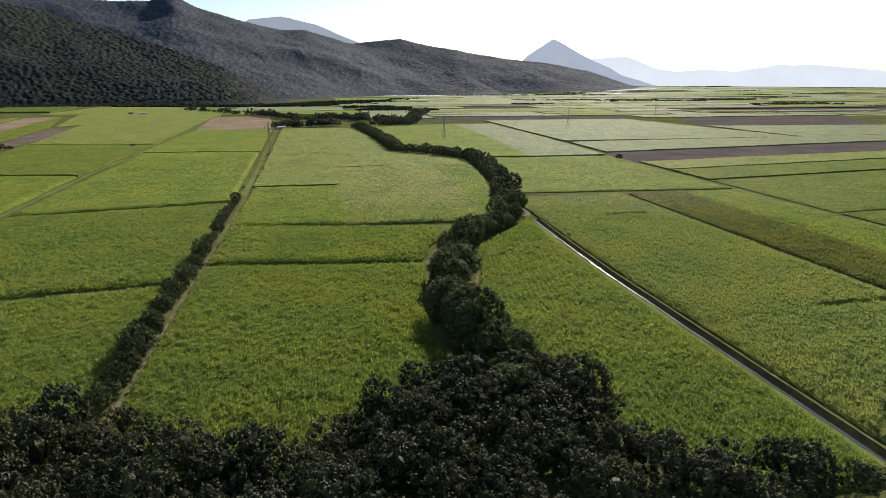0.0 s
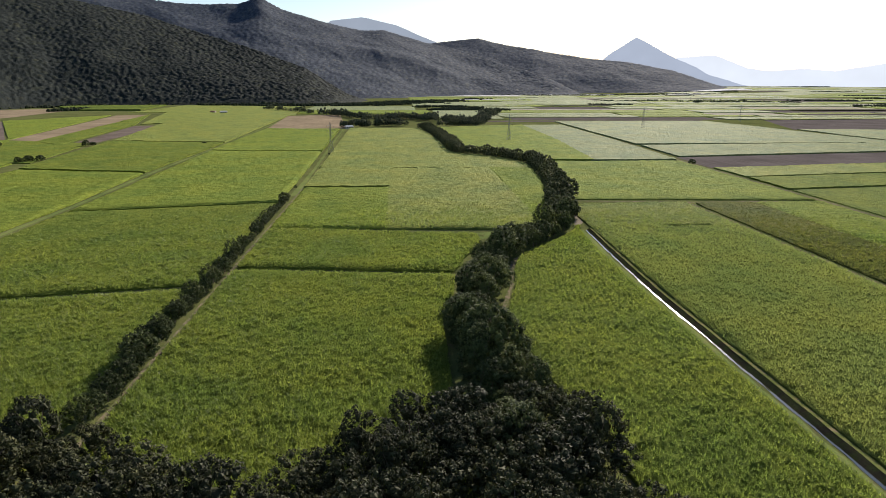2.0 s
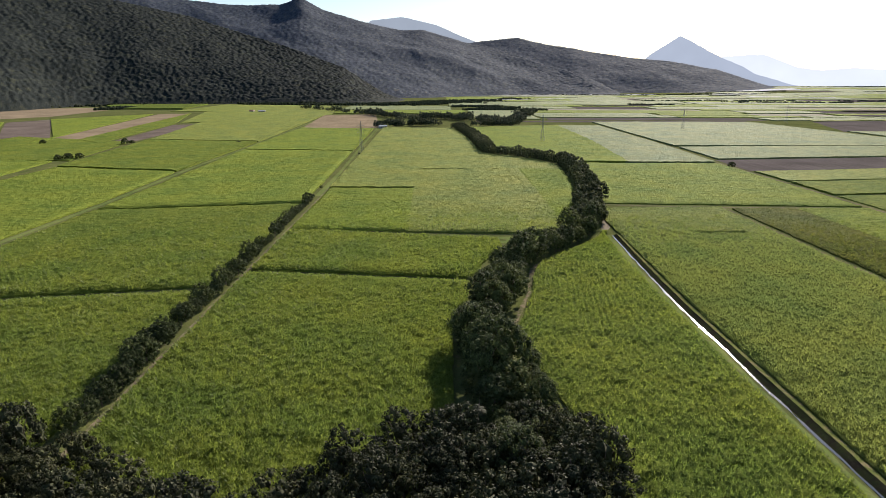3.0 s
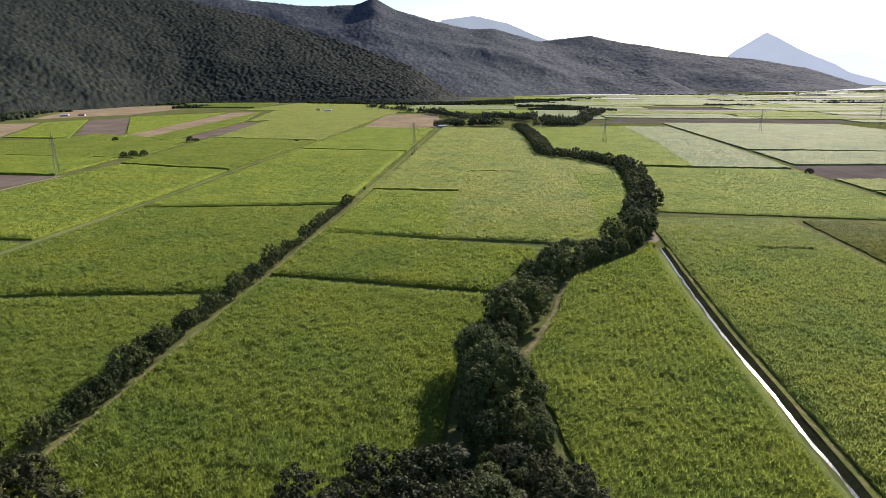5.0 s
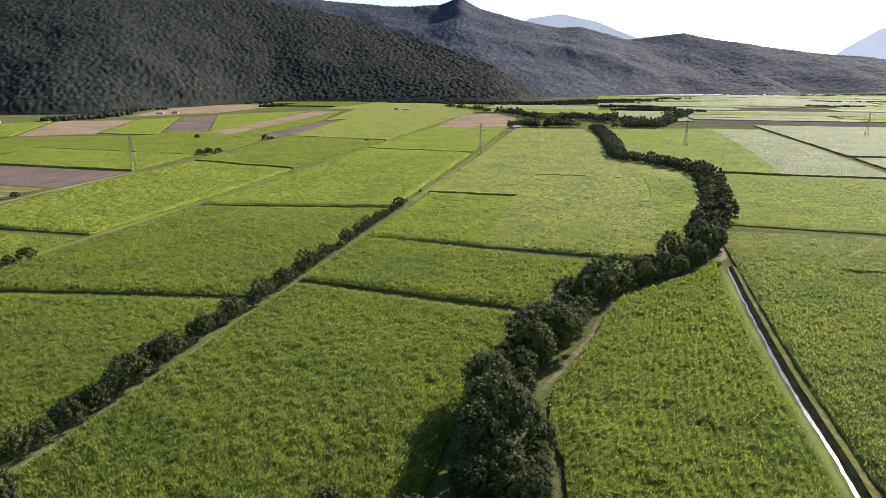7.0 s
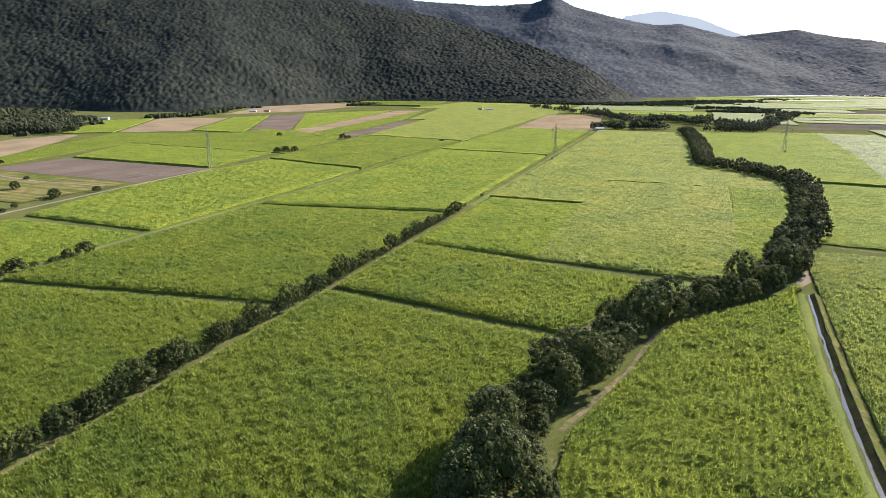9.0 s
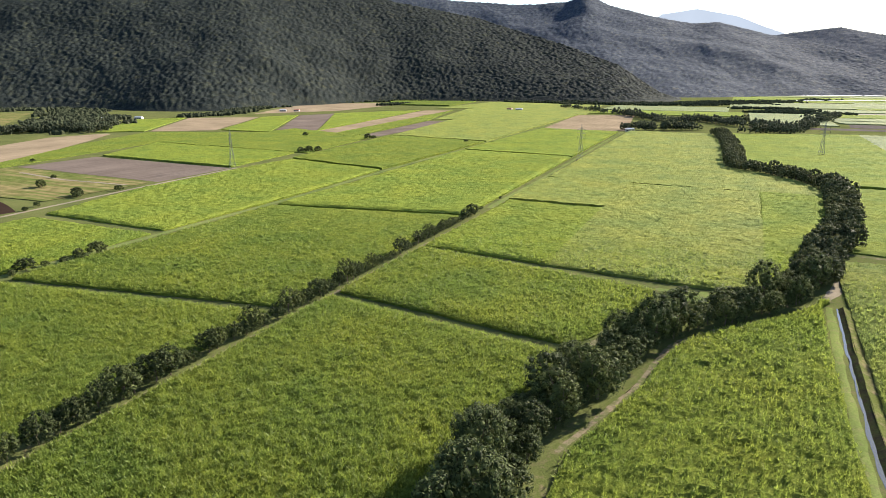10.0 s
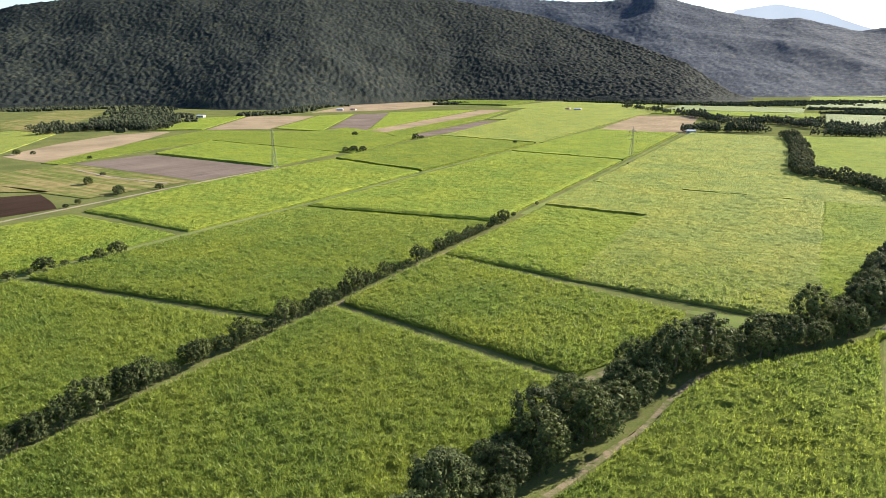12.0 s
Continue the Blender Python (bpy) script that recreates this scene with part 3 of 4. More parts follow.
for a, b in (([(140, 2900), (140, 3010)], [(585, 2930), (585, 3040)]), ([(200, 2300), (200, 2330)], [(505, 2400), (505, 2440)]), ([(640, 3020), (640, 3100)], [(1080, 3060), (1080, 3140)]), ([(1400, 3740), (1400, 3950)], [(1700, 3640), (1720, 3900)]), ([(1380, 3120), (1380, 3190)], [(1600, 3120), (1600, 3190)]), ([(1261, 3390), (1261, 3550)], [(1471, 3390), (1471, 3555)]), ([(1650, 3440), (1650, 3560)], [(2060, 3560), (2080, 3700)]), ([(1400, 2790), (1400, 2850)], [(1740, 2700), (1740, 2760)])):
    soil_field("white field strip on the far plain", a, b, "white", 3.0)
for a, b in (([(446, 1835), (446, 1872)], [(652, 1835), (652, 1872)]), ([(1021, 1540), (1021, 1580)], [(1641, 1560), (1641, 1600)]), ([(910, 1330), (910, 1370)], [(1400, 1340), (1400, 1380)])):
    soil_field("dark ploughed band on the far plain", a, b, "brown", 2.6)
# ---- tracks and the ditch
strip("farm_track", [(-50.3, 95), (-50.3, 470)], 1.6, M_PATH, "narrow dirt farm track beside windbreak trees", "track")
strip("track_verge", [(-52.5, 425), (-53.5, 540), (-58.5, 690), (-67, 1005)], 4.6, M_GRASS_EDGE, "light mown grass verge of the farm track", "verge", lift=0.015, wander=0.8)
strip("farm_track", [(-50.5, 470), (-57, 690), (-67, 1010)], 1.5, M_GRASS_TRACK, "grassy far end of the farm track", "track")
strip("western_track", [(-180, 120), (-180, 400), (-187, 560), (-187, 720), (-203, 1340)], 3.4, M_GRASS_EDGE, "grassy farm track between cane blocks", "track")
strip("gravel_road", [(-310, 490), (-310, 587), (-340, 765), (-405, 1070), (-480, 1400)], 4.0, M_GRASS_TRACK, "grassy far end of the gravel road", "track")
strip("gravel_road", [(-285, 60), (-290, 255), (-303, 380), (-310, 490)], 3.2, M_ROAD, "pale gravel road past the fallow fields", "road")
BESIDE = ((150, 163, 174, 181, 192, 201, 210, 233, 250, 265, 284, 293, 308, 318), (13.0, 12.4, 10.2, 8.9, 8.0, 8.8, 10.2, 9.8, 8.4, 8.8, 10.2, 11.6, 11.2, 11.0))
strip("creek_track", along_creek(150, 318, BESIDE) + [(113, 324), (118, 340), (124, 372)], 3.4, M_OLIVE_TRACK, "worn grassy track along the creek trees", "track", wander=1.0)
strip("creek_track", along_creek(196, 316, BESIDE), 1.4, M_PATH, "bare dirt wheel track along the creek trees", "track", lift=0.05, wander=0.9)
strip("cross_track", [(-48, 256), (-15, 250), (8, 246.5), (40, 243), (52, 260)], 4.0, M_GRASS_TRACK, "grassy break between cane blocks", "track")
strip("clearing", [(56, 309), (68, 310), (80, 312), (90, 315)], 12.0, M_GRASS_EDGE, "open mown grass clearing beside the creek trees", "grass clearing", lift=0.02, wander=1.5)
strip("cross_track", [(-48, 328.5), (0, 320), (30, 316), (60, 309)], 4.0, M_GRASS_TRACK, "grassy break between cane blocks", "track")
strip("eastern_track", [(201, 20), (201, 386)], 2.4, M_PATH, "dirt track between cane blocks", "track")
strip("eastern_track", [(124, 397), (200, 388), (288, 386)], 2.6, M_PATH, "dirt track between cane blocks", "track")
strip("long_track", [(291, 20), (291, 430), (290, 600), (297, 735), (297, 1080)], 2.6, M_PATH, "long straight dirt track across the plain", "track")
strip("ditch_water", [(110.2, 60), (110.2, 220), (112, 270), (114.5, 318)], 0.85, M_WATER, "narrow drainage ditch of still bright water", "ditch", lift=0.05, wander=0.75, step=1.2)
strip("ditch_bank", [(111.35, 60), (111.35, 220), (113.1, 270), (115.5, 318)], 1.5, M_MUD, "dark muddy bank of the drainage ditch", "bank", lift=0.03, wander=0.35, tilt=1.1)
strip("ditch_bank", [(113.4, 60), (113.4, 220), (115.0, 270), (117.4, 318)], 2.7, M_GRASS_TRACK, "grassy spoil bank beside the ditch", "bank", lift=1.12, wander=0.35, tilt=-1.0)
strip("ditch_bank", [(107.9, 60), (107.9, 220), (109.6, 270), (112.2, 318)], 2.4, M_GRASS_EDGE, "bright grassy edge of the ditch", "bank", lift=0.02, wander=0.8, crown=0.15)

# ---------------------------------------------------------------- mountains


def tent(r, foot, crest, top, fall=0.55):
    s = np.clip((r - foot) / (crest - foot), 0, 1)
    up = s ** 1.04
    down = np.clip(1 - (r - crest) / (crest - foot) * fall, 0, 1)
    return top * np.where(r < crest, up, down)


def ridge(name, az0, az1, step, rows, feet, crests, tops, label, seed, material, sway=14, spread=0.9, spurs=50, rough=46, crown=13.0, warped=420, relief=0.7):
    """A forested range, as seen from the valley: foot, crest and crest's elevation by azimuth; its canopy is a cover of rounded crowns."""
    az = np.arange(az0, az1 + step / 2, step)
    A, S = np.meshgrid(az, np.linspace(0, 1, rows))
    crest = np.interp(A, *crests)
    start = np.interp(A, *feet) - 140
    Rr = start + S * (crest + 70 - start)
    x, y = Rr * np.sin(np.radians(A)), Rr * np.cos(np.radians(A))
    low = np.clip((crest - Rr) / 700, 0, 1)
    bent = A + (fractal(x, y, 520, 3, seed + 2) - 0.5) * sway * low

    def eased(table, wide):
        return sum(np.interp(bent + k * wide * (0.12 + low), *table) for k in (-1, -0.5, 0, 0, 0.5, 1)) / 6

    foot = eased(feet, 2.5)
    top = crest * np.tan(np.radians(eased(tops, spread))) + 75
    warp = (fractal(x, y, 420, 3, seed) - 0.5) * warped * np.clip((Rr - foot) / 300, 0, 1) * np.clip((crest - Rr) / 400, 0, 1)
    z = tent(Rr + warp, foot, crest, top)
    body = np.clip(z / 60, 0, 1)
    share = np.clip((Rr - foot) / (crest - foot), 0, 1)
    across = np.radians(A) * 2600 + (fractal(x, y, 300, 2, seed + 12) - 0.5) * 260
    gully = 1 - np.abs(2 * fractal(across, Rr * 0.32, 240, 3, seed + 14) - 1)
    z = z + body * (rough * (fractal(x, y, 420, 3, seed + 4) - 0.5) + spurs * (gully - 0.68) * 4 * share * (1 - share) + 0.14 * spurs * (fractal(x, y, 90, 2, seed + 9) - 0.5)) - 1.5
    head, tone = domes(x, y, crown, seed + 20)
    z = z + np.clip(z / 14, 0, 1) * crown * relief * (head + 0.36 * fractal(x, y, 5, 2, seed + 8))
    back = [np.stack([(crest[-1] + far) * np.sin(np.radians(az)), (crest[-1] + far) * np.cos(np.radians(az)), z[-1] * k - 4], -1) for far, k in ((300, 0.6), (800, 0.0))]
    verts = np.concatenate([np.stack([x, y, z], -1).reshape(-1, 3)] + back)
    me = mesh_from(name, verts, grid_faces(len(az), rows + 2), mats=[material], smooth=True)
    me.attributes.new("crown_kind", "FLOAT", "POINT").data.foreach_set("value", np.concatenate([tone.ravel(), np.zeros(2 * len(az))]).astype(np.float32))
    tagged(new(name, me), label, "mountain", kind="structure")


def canopy(name, field, count, size, label, seed, material, tall=0.45):
    """Crowns of trees that nobody could count, standing on the plain."""
    x, y, z = field
    pick = np.random.default_rng(seed)
    ids = pick.choice(len(x), count, replace=count > len(x))
    px, py, pz = x[ids] + pick.normal(0, 7, count), y[ids] + pick.normal(0, 7, count), z[ids]
    s = size * pick.uniform(0.55, 1.35, count)
    k5 = 5
    a5 = np.arange(k5) * 2 * np.pi / k5
    rings = [np.stack([np.sin(a5) * k, np.cos(a5) * k, np.full(k5, h)], -1) for k, h in ((0.95, -0.4), (0.82, 0.5))]
    tmpl = np.concatenate(rings + [[[0, 0, 0.95]]])
    V = tmpl[None] * s[:, None, None] * np.array([1, 1, tall])
    V = V * pick.uniform(0.7, 1.25, (count, 2 * k5 + 1, 1))
    ph = pick.uniform(0, 6.28, count)
    c, sn = np.cos(ph)[:, None], np.sin(ph)[:, None]
    V = np.stack([V[..., 0] * c - V[..., 1] * sn + px[:, None], V[..., 0] * sn + V[..., 1] * c + py[:, None], V[..., 2] + pz[:, None]], -1)
    f = []
    for j in range(k5):
        f.append((j, (j + 1) % k5, k5 + (j + 1) % k5, k5 + j))
    t = [(k5 + j, k5 + (j + 1) % k5, 2 * k5) for j in range(k5)]
    o = (np.arange(count) * (2 * k5 + 1))[:, None, None]
    ob = new(name, mesh_from(name, V.reshape(-1, 3), (np.array(f)[None] + o).reshape(-1, 4), (np.array(t)[None] + o).reshape(-1, 3), mats=[material], smooth=False))
    return tagged(ob, label, "forest", kind="stuff")


ridge("mountain_near", -78, -2, 0.1, 200,
      ((-78, -65, -58, -51, -44, -38, -34, -28, -20, -12, -6, -2), (1800, 1760, 1755, 1700, 1510, 1490, 1640, 2010, 2030, 1990, 1960, 1990)),
      ((-78, -60, -40, -20, -10, -2), (2900, 2850, 2900, 2900, 2600, 2300)),
      ((-78, -65, -61, -57, -48, -38, -28, -20, -12.5, -7.6, -4, -2), (3.0, 3.6, 5.0, 5.6, 7.0, 7.3, 6.2, 4.7, 2.6, 0.9, -1.4, -1.9)),
      "near mountain spur under dense dark green rainforest", 3, M_MOUNTAIN, 9, 0.9, 14, 16, 10.0, 160, 0.66)
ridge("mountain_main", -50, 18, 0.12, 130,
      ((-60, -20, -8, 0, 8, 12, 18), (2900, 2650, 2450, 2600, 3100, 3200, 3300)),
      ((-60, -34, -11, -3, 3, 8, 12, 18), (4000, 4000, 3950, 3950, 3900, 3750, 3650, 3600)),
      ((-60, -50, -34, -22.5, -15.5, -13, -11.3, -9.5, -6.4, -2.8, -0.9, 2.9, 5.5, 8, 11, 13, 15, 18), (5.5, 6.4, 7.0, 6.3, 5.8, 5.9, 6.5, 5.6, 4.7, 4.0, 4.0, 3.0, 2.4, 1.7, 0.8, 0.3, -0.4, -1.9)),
      "main mountain range with a rounded forested summit", 23, M_HAZY_MAIN, 5, 2.0, 26, 34, 10.5, 90, 0.46)
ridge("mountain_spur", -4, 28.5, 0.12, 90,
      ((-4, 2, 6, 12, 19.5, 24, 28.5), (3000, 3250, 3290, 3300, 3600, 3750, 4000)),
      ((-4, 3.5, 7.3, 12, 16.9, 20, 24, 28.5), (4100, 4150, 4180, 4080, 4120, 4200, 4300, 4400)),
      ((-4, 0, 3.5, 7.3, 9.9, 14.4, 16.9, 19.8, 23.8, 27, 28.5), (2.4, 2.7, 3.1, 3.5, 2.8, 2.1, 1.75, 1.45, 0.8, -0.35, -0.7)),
      "long low forested spur running out onto the plain", 43, M_HAZY_SPUR, 5, 1.4, 18, 24, 10.5, 60, 0.42)


def far_range(name, line, r, thick, material, label, seed):
    """A hill line far off, given by azimuth and elevation of its crest."""
    line = np.asarray(line, float)
    az = np.arange(line[0, 0], line[-1, 0], 0.12)
    el = np.interp(az, line[:, 0], line[:, 1]) + 0.10 * (fractal(az * 10, az * 0, 9, 3, seed) - 0.5)
    top = r * np.tan(np.radians(el)) + 75
    rows = []
    for k, (dr, h) in enumerate(((-thick, 0), (-thick * 0.5, 0.5), (0, 1), (thick * 0.3, 0.4))):
        rr = r + dr
        rows.append(np.stack([rr * np.sin(np.radians(az)), rr * np.cos(np.radians(az)), np.where(h > 0, top * h, 10) + 0 * az], -1))
    tagged(new(name, mesh_from(name, np.concatenate(rows), grid_faces(len(az), 4), mats=[material], smooth=True)), label, "hills", kind="structure")


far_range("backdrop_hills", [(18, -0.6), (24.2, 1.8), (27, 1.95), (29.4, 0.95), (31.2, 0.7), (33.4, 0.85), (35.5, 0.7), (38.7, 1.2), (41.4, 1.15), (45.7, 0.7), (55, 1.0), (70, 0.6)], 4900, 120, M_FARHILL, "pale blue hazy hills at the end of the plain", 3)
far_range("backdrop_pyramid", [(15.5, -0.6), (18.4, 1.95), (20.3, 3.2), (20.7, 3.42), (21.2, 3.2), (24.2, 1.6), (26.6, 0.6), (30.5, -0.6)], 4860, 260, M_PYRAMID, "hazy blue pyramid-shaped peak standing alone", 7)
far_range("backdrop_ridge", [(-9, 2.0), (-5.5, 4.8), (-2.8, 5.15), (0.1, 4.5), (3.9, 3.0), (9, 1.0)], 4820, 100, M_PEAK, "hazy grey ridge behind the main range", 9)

# ---------------------------------------------------------------- trees


def crown_mesh(name, radius, tall, base, clumps, leaves, leaf, material, seed, droop=0.0, uneven=0.16, core=0.55):
    """A crown of small leafy clumps over a shaded heart, with an uneven outline and gaps."""
    r = np.random.default_rng(seed)
    V, T = [], []
    n = 0
    ico = np.array([(0, 0, 1)] + [(math.sin(a) * 0.89, math.cos(a) * 0.89, 0.45) for a in np.arange(5) * 1.2566] + [(math.sin(a + 0.628) * 0.89, math.cos(a + 0.628) * 0.89, -0.45) for a in np.arange(5) * 1.2566] + [(0, 0, -1)])
    icf = np.array([(0, 1 + k, 1 + (k + 1) % 5) for k in range(5)] + [(1 + k, 6 + k, 1 + (k + 1) % 5) for k in range(5)] + [(1 + (k + 1) % 5, 6 + k, 6 + (k + 1) % 5) for k in range(5)] + [(11, 6 + (k + 1) % 5, 6 + k) for k in range(5)])
    half, mid = (tall - base) / 2, (tall + base) / 2
    lobes = r.normal(size=(5, 3))
    lobes /= np.linalg.norm(lobes, axis=1)[:, None]

    def reach(d):
        return np.maximum(0.78, 1 + uneven * (np.max(d @ lobes.T, axis=-1) * 2 - 1.4))

    heart = ico / np.linalg.norm(ico, axis=1)[:, None]
    V.append(heart * reach(heart)[:, None] * np.array([radius, radius, half]) * 0.4 + (0, 0, mid))
    T.append(icf)
    n += 12
    for b in range(clumps):
        up = 1 - 1.75 * (b + 0.5) / clumps
        g = 2.399 * b + r.uniform(-0.35, 0.35)
        side = math.sqrt(max(0, 1 - up * up))
        d = np.array([math.sin(g) * side, math.cos(g) * side, up])
        c = d * reach(d) * np.array([radius, radius, half]) * r.uniform(0.74, 0.96) + (0, 0, mid)
        br = radius * r.uniform(0.17, 0.31)
        V.append(ico * br * core * r.uniform(0.7, 1.1, (12, 1)) + c)
        T.append(icf[:15] + n)
        n += 12
        e = r.normal(size=(leaves, 3)) + d * 0.7
        e[:, 2] += 0.5
        e /= np.linalg.norm(e, axis=1)[:, None]
        p = c + e * br * r.uniform(0.75, 1.15, (leaves, 1))
        tilt = e + r.normal(0, 0.45, (leaves, 3))
        a = np.cross(tilt, r.normal(size=(leaves, 3)))
        a /= np.linalg.norm(a, axis=1)[:, None]
        w = np.cross(a, tilt)
        w /= np.linalg.norm(w, axis=1)[:, None]
        s = leaf * r.uniform(0.6, 1.4, (leaves, 1))
        a[:, 2] -= droop
        V.append(np.stack([p - a * s * 0.8 + w * s * 0.55, p - a * s * 0.8 - w * s * 0.55, p + a * s * 1.1], 1).reshape(-1, 3))
        T.append(n + np.arange(leaves * 3).reshape(-1, 3))
        n += leaves * 3
    return mesh_from(name, np.concatenate(V), np.concatenate(T), mats=[material])


def trunk_mesh(name, tall, girth, spread, seed, limbs=4):
    r = np.random.default_rng(seed)
    V, F = [], []

    def stem(p0, p1, g0, g1):
        n, k = sum(len(v) for v in V), 5
        p0, p1 = np.array(p0, float), np.array(p1, float)
        mid = (p0 + p1) / 2 + r.normal(0, 0.12, 3)
        for p, g in ((p0, g0), (mid, (g0 + g1) / 2), (p1, g1)):
            a = np.arange(k) * 2 * np.pi / k
            V.append(np.stack([p[0] + g * np.sin(a), p[1] + g * np.cos(a), np.full(k, p[2])], -1))
        for row in range(2):
            for j in range(k):
                F.append((n + row * k + j, n + row * k + (j + 1) % k, n + row * k + k + (j + 1) % k, n + row * k + k + j))

    fork = tall * 0.38
    stem((0, 0, -0.2), (r.normal(0, 0.2), r.normal(0, 0.2), fork), girth, girth * 0.7)
    for k in range(limbs):
        a = k * 6.283 / limbs + r.uniform(-0.4, 0.4)
        stem((0, 0, fork * r.uniform(0.75, 1.0)), (math.sin(a) * spread * 0.6, math.cos(a) * spread * 0.6, tall * r.uniform(0.6, 0.85)), girth * 0.5, girth * 0.15)
    return mesh_from(name, np.concatenate(V), np.array(F), mats=[M_BARK])


def tree_kind(name, radius, tall, material, label, group, seed, clumps=40, leaves=22, leaf=0.4, base=None, category="tree", droop=0.0, uneven=0.16, core=0.55):
    """One tree of a kind, to be copied."""
    ob = new(name)
    ob.empty_display_size = 0.5
    part("trunk", trunk_mesh("trunk", tall, tall * 0.028, radius, seed), None, ob)
    part("crown", crown_mesh("crown", radius, tall, tall * 0.1 if base is None else base, clumps, leaves, leaf, material, seed + 50, droop, uneven, core), None, ob)
    return tagged(ob, label, category, group)


def palm_kind(reach, tall, material, label, group, seed):
    """A palm: a slim stem and arching fronds, each a rib with leaflets on both sides."""
    r = np.random.default_rng(seed)
    ob = new("palm_tree")
    ob.empty_display_size = 0.5
    part("trunk", trunk_mesh("trunk", tall * 1.9, tall * 0.02, reach * 0.2, seed, 2), None, ob)
    V = []
    for k in range(20):
        a, rise, length = 2.399 * k, r.uniform(0.1, 1.1), reach * r.uniform(0.75, 1.1)
        out, side = np.array([math.sin(a), math.cos(a), 0]), np.array([math.cos(a), -math.sin(a), 0])
        at = [np.array([0, 0, tall]) + out * length * q + np.array([0, 0, length * (rise * q - (0.55 + 0.5 * rise) * q * q)]) for q in np.linspace(0.05, 1.1, 11)]
        for j in range(10):
            long = length * 0.3 * math.sin(math.pi * (0.12 + 0.82 * j / 9))
            for way in (-1, 1):
                tip = (at[j] + at[j + 1]) / 2 + side * way * long + out * long * 0.5 - np.array([0, 0, long * r.uniform(0.2, 0.6)])
                V += [at[j], at[j + 1], tip]
    part("crown", mesh_from("crown", np.array(V), np.arange(len(V)).reshape(-1, 3), mats=[material]), None, ob)
    return tagged(ob, label, "palm", group)


class Grove:
    """Places copies of a few kinds of tree; the first of each kind is the one that was built."""

    def __init__(self, kinds, seed):
        self.kinds, self.used, self.r = kinds, [False] * len(kinds), random.Random(seed)

    def plant(self, x, y, size=1.0, which=None):
        k = self.r.randrange(len(self.kinds)) if which is None else which
        s = size * self.r.uniform(0.82, 1.18)
        m = pose(x, y, float(ground_z(x, y)), 0, 0, self.r.uniform(0, 360)) @ Matrix.Diagonal((s * self.r.uniform(0.9, 1.1), s * self.r.uniform(0.9, 1.1), s * self.r.uniform(0.88, 1.1), 1))
        if self.used[k]:
            return copy_thing(self.kinds[k], m)
        self.used[k] = True
        self.kinds[k].matrix_basis = m
        return self.kinds[k]


creek_trees = Grove([tree_kind("creek_tree", 3.3 + 0.3 * k, 7.8 + k * 0.8, M_CREEK_TREE, "rounded dark green tree in the creek belt", "creek trees", 100 + k, 54, 38, 0.23) for k in range(4)], 11)
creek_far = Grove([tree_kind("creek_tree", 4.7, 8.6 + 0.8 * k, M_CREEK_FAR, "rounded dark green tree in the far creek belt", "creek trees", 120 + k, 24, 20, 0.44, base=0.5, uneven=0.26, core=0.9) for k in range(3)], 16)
creek_bushes = Grove([tree_kind("creek_bush", 2.0, 2.7 + 0.5 * k, M_CREEK_TREE, "low dark green bush under the creek trees", "creek bushes", 130 + k, 18, 24, 0.22, base=0.1, category="bush", uneven=0.25) for k in range(2)], 17)
hedge_trees = Grove([tree_kind("windbreak_tree", 2.5 + 0.3 * k, 4.9 + 0.7 * k, M_HEDGE, "bushy dark green windbreak tree beside the track", "windbreak trees", 140 + k, 40, 32, 0.21, uneven=0.22) for k in range(4)], 12)
forest_trees = Grove([tree_kind("rainforest_tree", 3.4 + 0.7 * (k % 3), 8.6 + k * 0.9, M_FOREST, "tall shaded rainforest tree at the creek mouth", "rainforest trees", 180 + k, 42, 36, 0.26, droop=0.3 * (k % 2), uneven=0.4) for k in range(5)], 13)
palms = Grove([palm_kind(2.2 + 0.4 * k, 7.5 + 1.4 * k, M_FOREST, "feathery dark palm among the rainforest trees", "rainforest palms", 205 + k) for k in range(2)], 19)
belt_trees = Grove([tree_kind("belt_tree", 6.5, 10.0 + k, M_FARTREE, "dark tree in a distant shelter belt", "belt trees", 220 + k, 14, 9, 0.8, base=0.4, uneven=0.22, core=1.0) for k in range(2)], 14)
shrubs = Grove([tree_kind("field_tree", 3.0, 5.5, M_HEDGE, "small lone tree on a field edge", "lone trees", 240, 34, 24, 0.34, base=0.2, uneven=0.2)], 15)

R = random.Random(21)
# creek belt: two staggered rows that follow the water
y = 122.0
while y < 1000:
    c = float(creek(y))
    slope = float(creek(y + 3) - creek(y - 3)) / 6
    step = (4.5 if y < 420 else 7.0) / math.hypot(1, slope)
    for side in (-1, 1):
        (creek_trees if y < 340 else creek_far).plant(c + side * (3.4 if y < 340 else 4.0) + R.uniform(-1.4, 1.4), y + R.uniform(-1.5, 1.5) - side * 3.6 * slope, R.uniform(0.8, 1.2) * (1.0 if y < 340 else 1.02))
    if y < 172:
        creek_trees.plant(c + 9.5 + R.uniform(-1.4, 1.4), y + R.uniform(-1.5, 1.5), R.uniform(0.6, 0.85))
    if y < 345:
        creek_bushes.plant(c - 6.6 + R.uniform(-0.7, 0.7), y + 6.6 * slope, R.uniform(0.6, 1.1))
    y += step
# windbreak
y = 140.0
while y < 418:
    hedge_trees.plant((-53.0 if y < 330 else -54.0) + R.uniform(-0.9, 0.7), y, R.uniform(0.58, 1.1) * (1.1 if y < 190 else 0.98))
    y += R.uniform(3.2, 6.8)
hedge_trees.plant(-55.5, 452, 0.7)
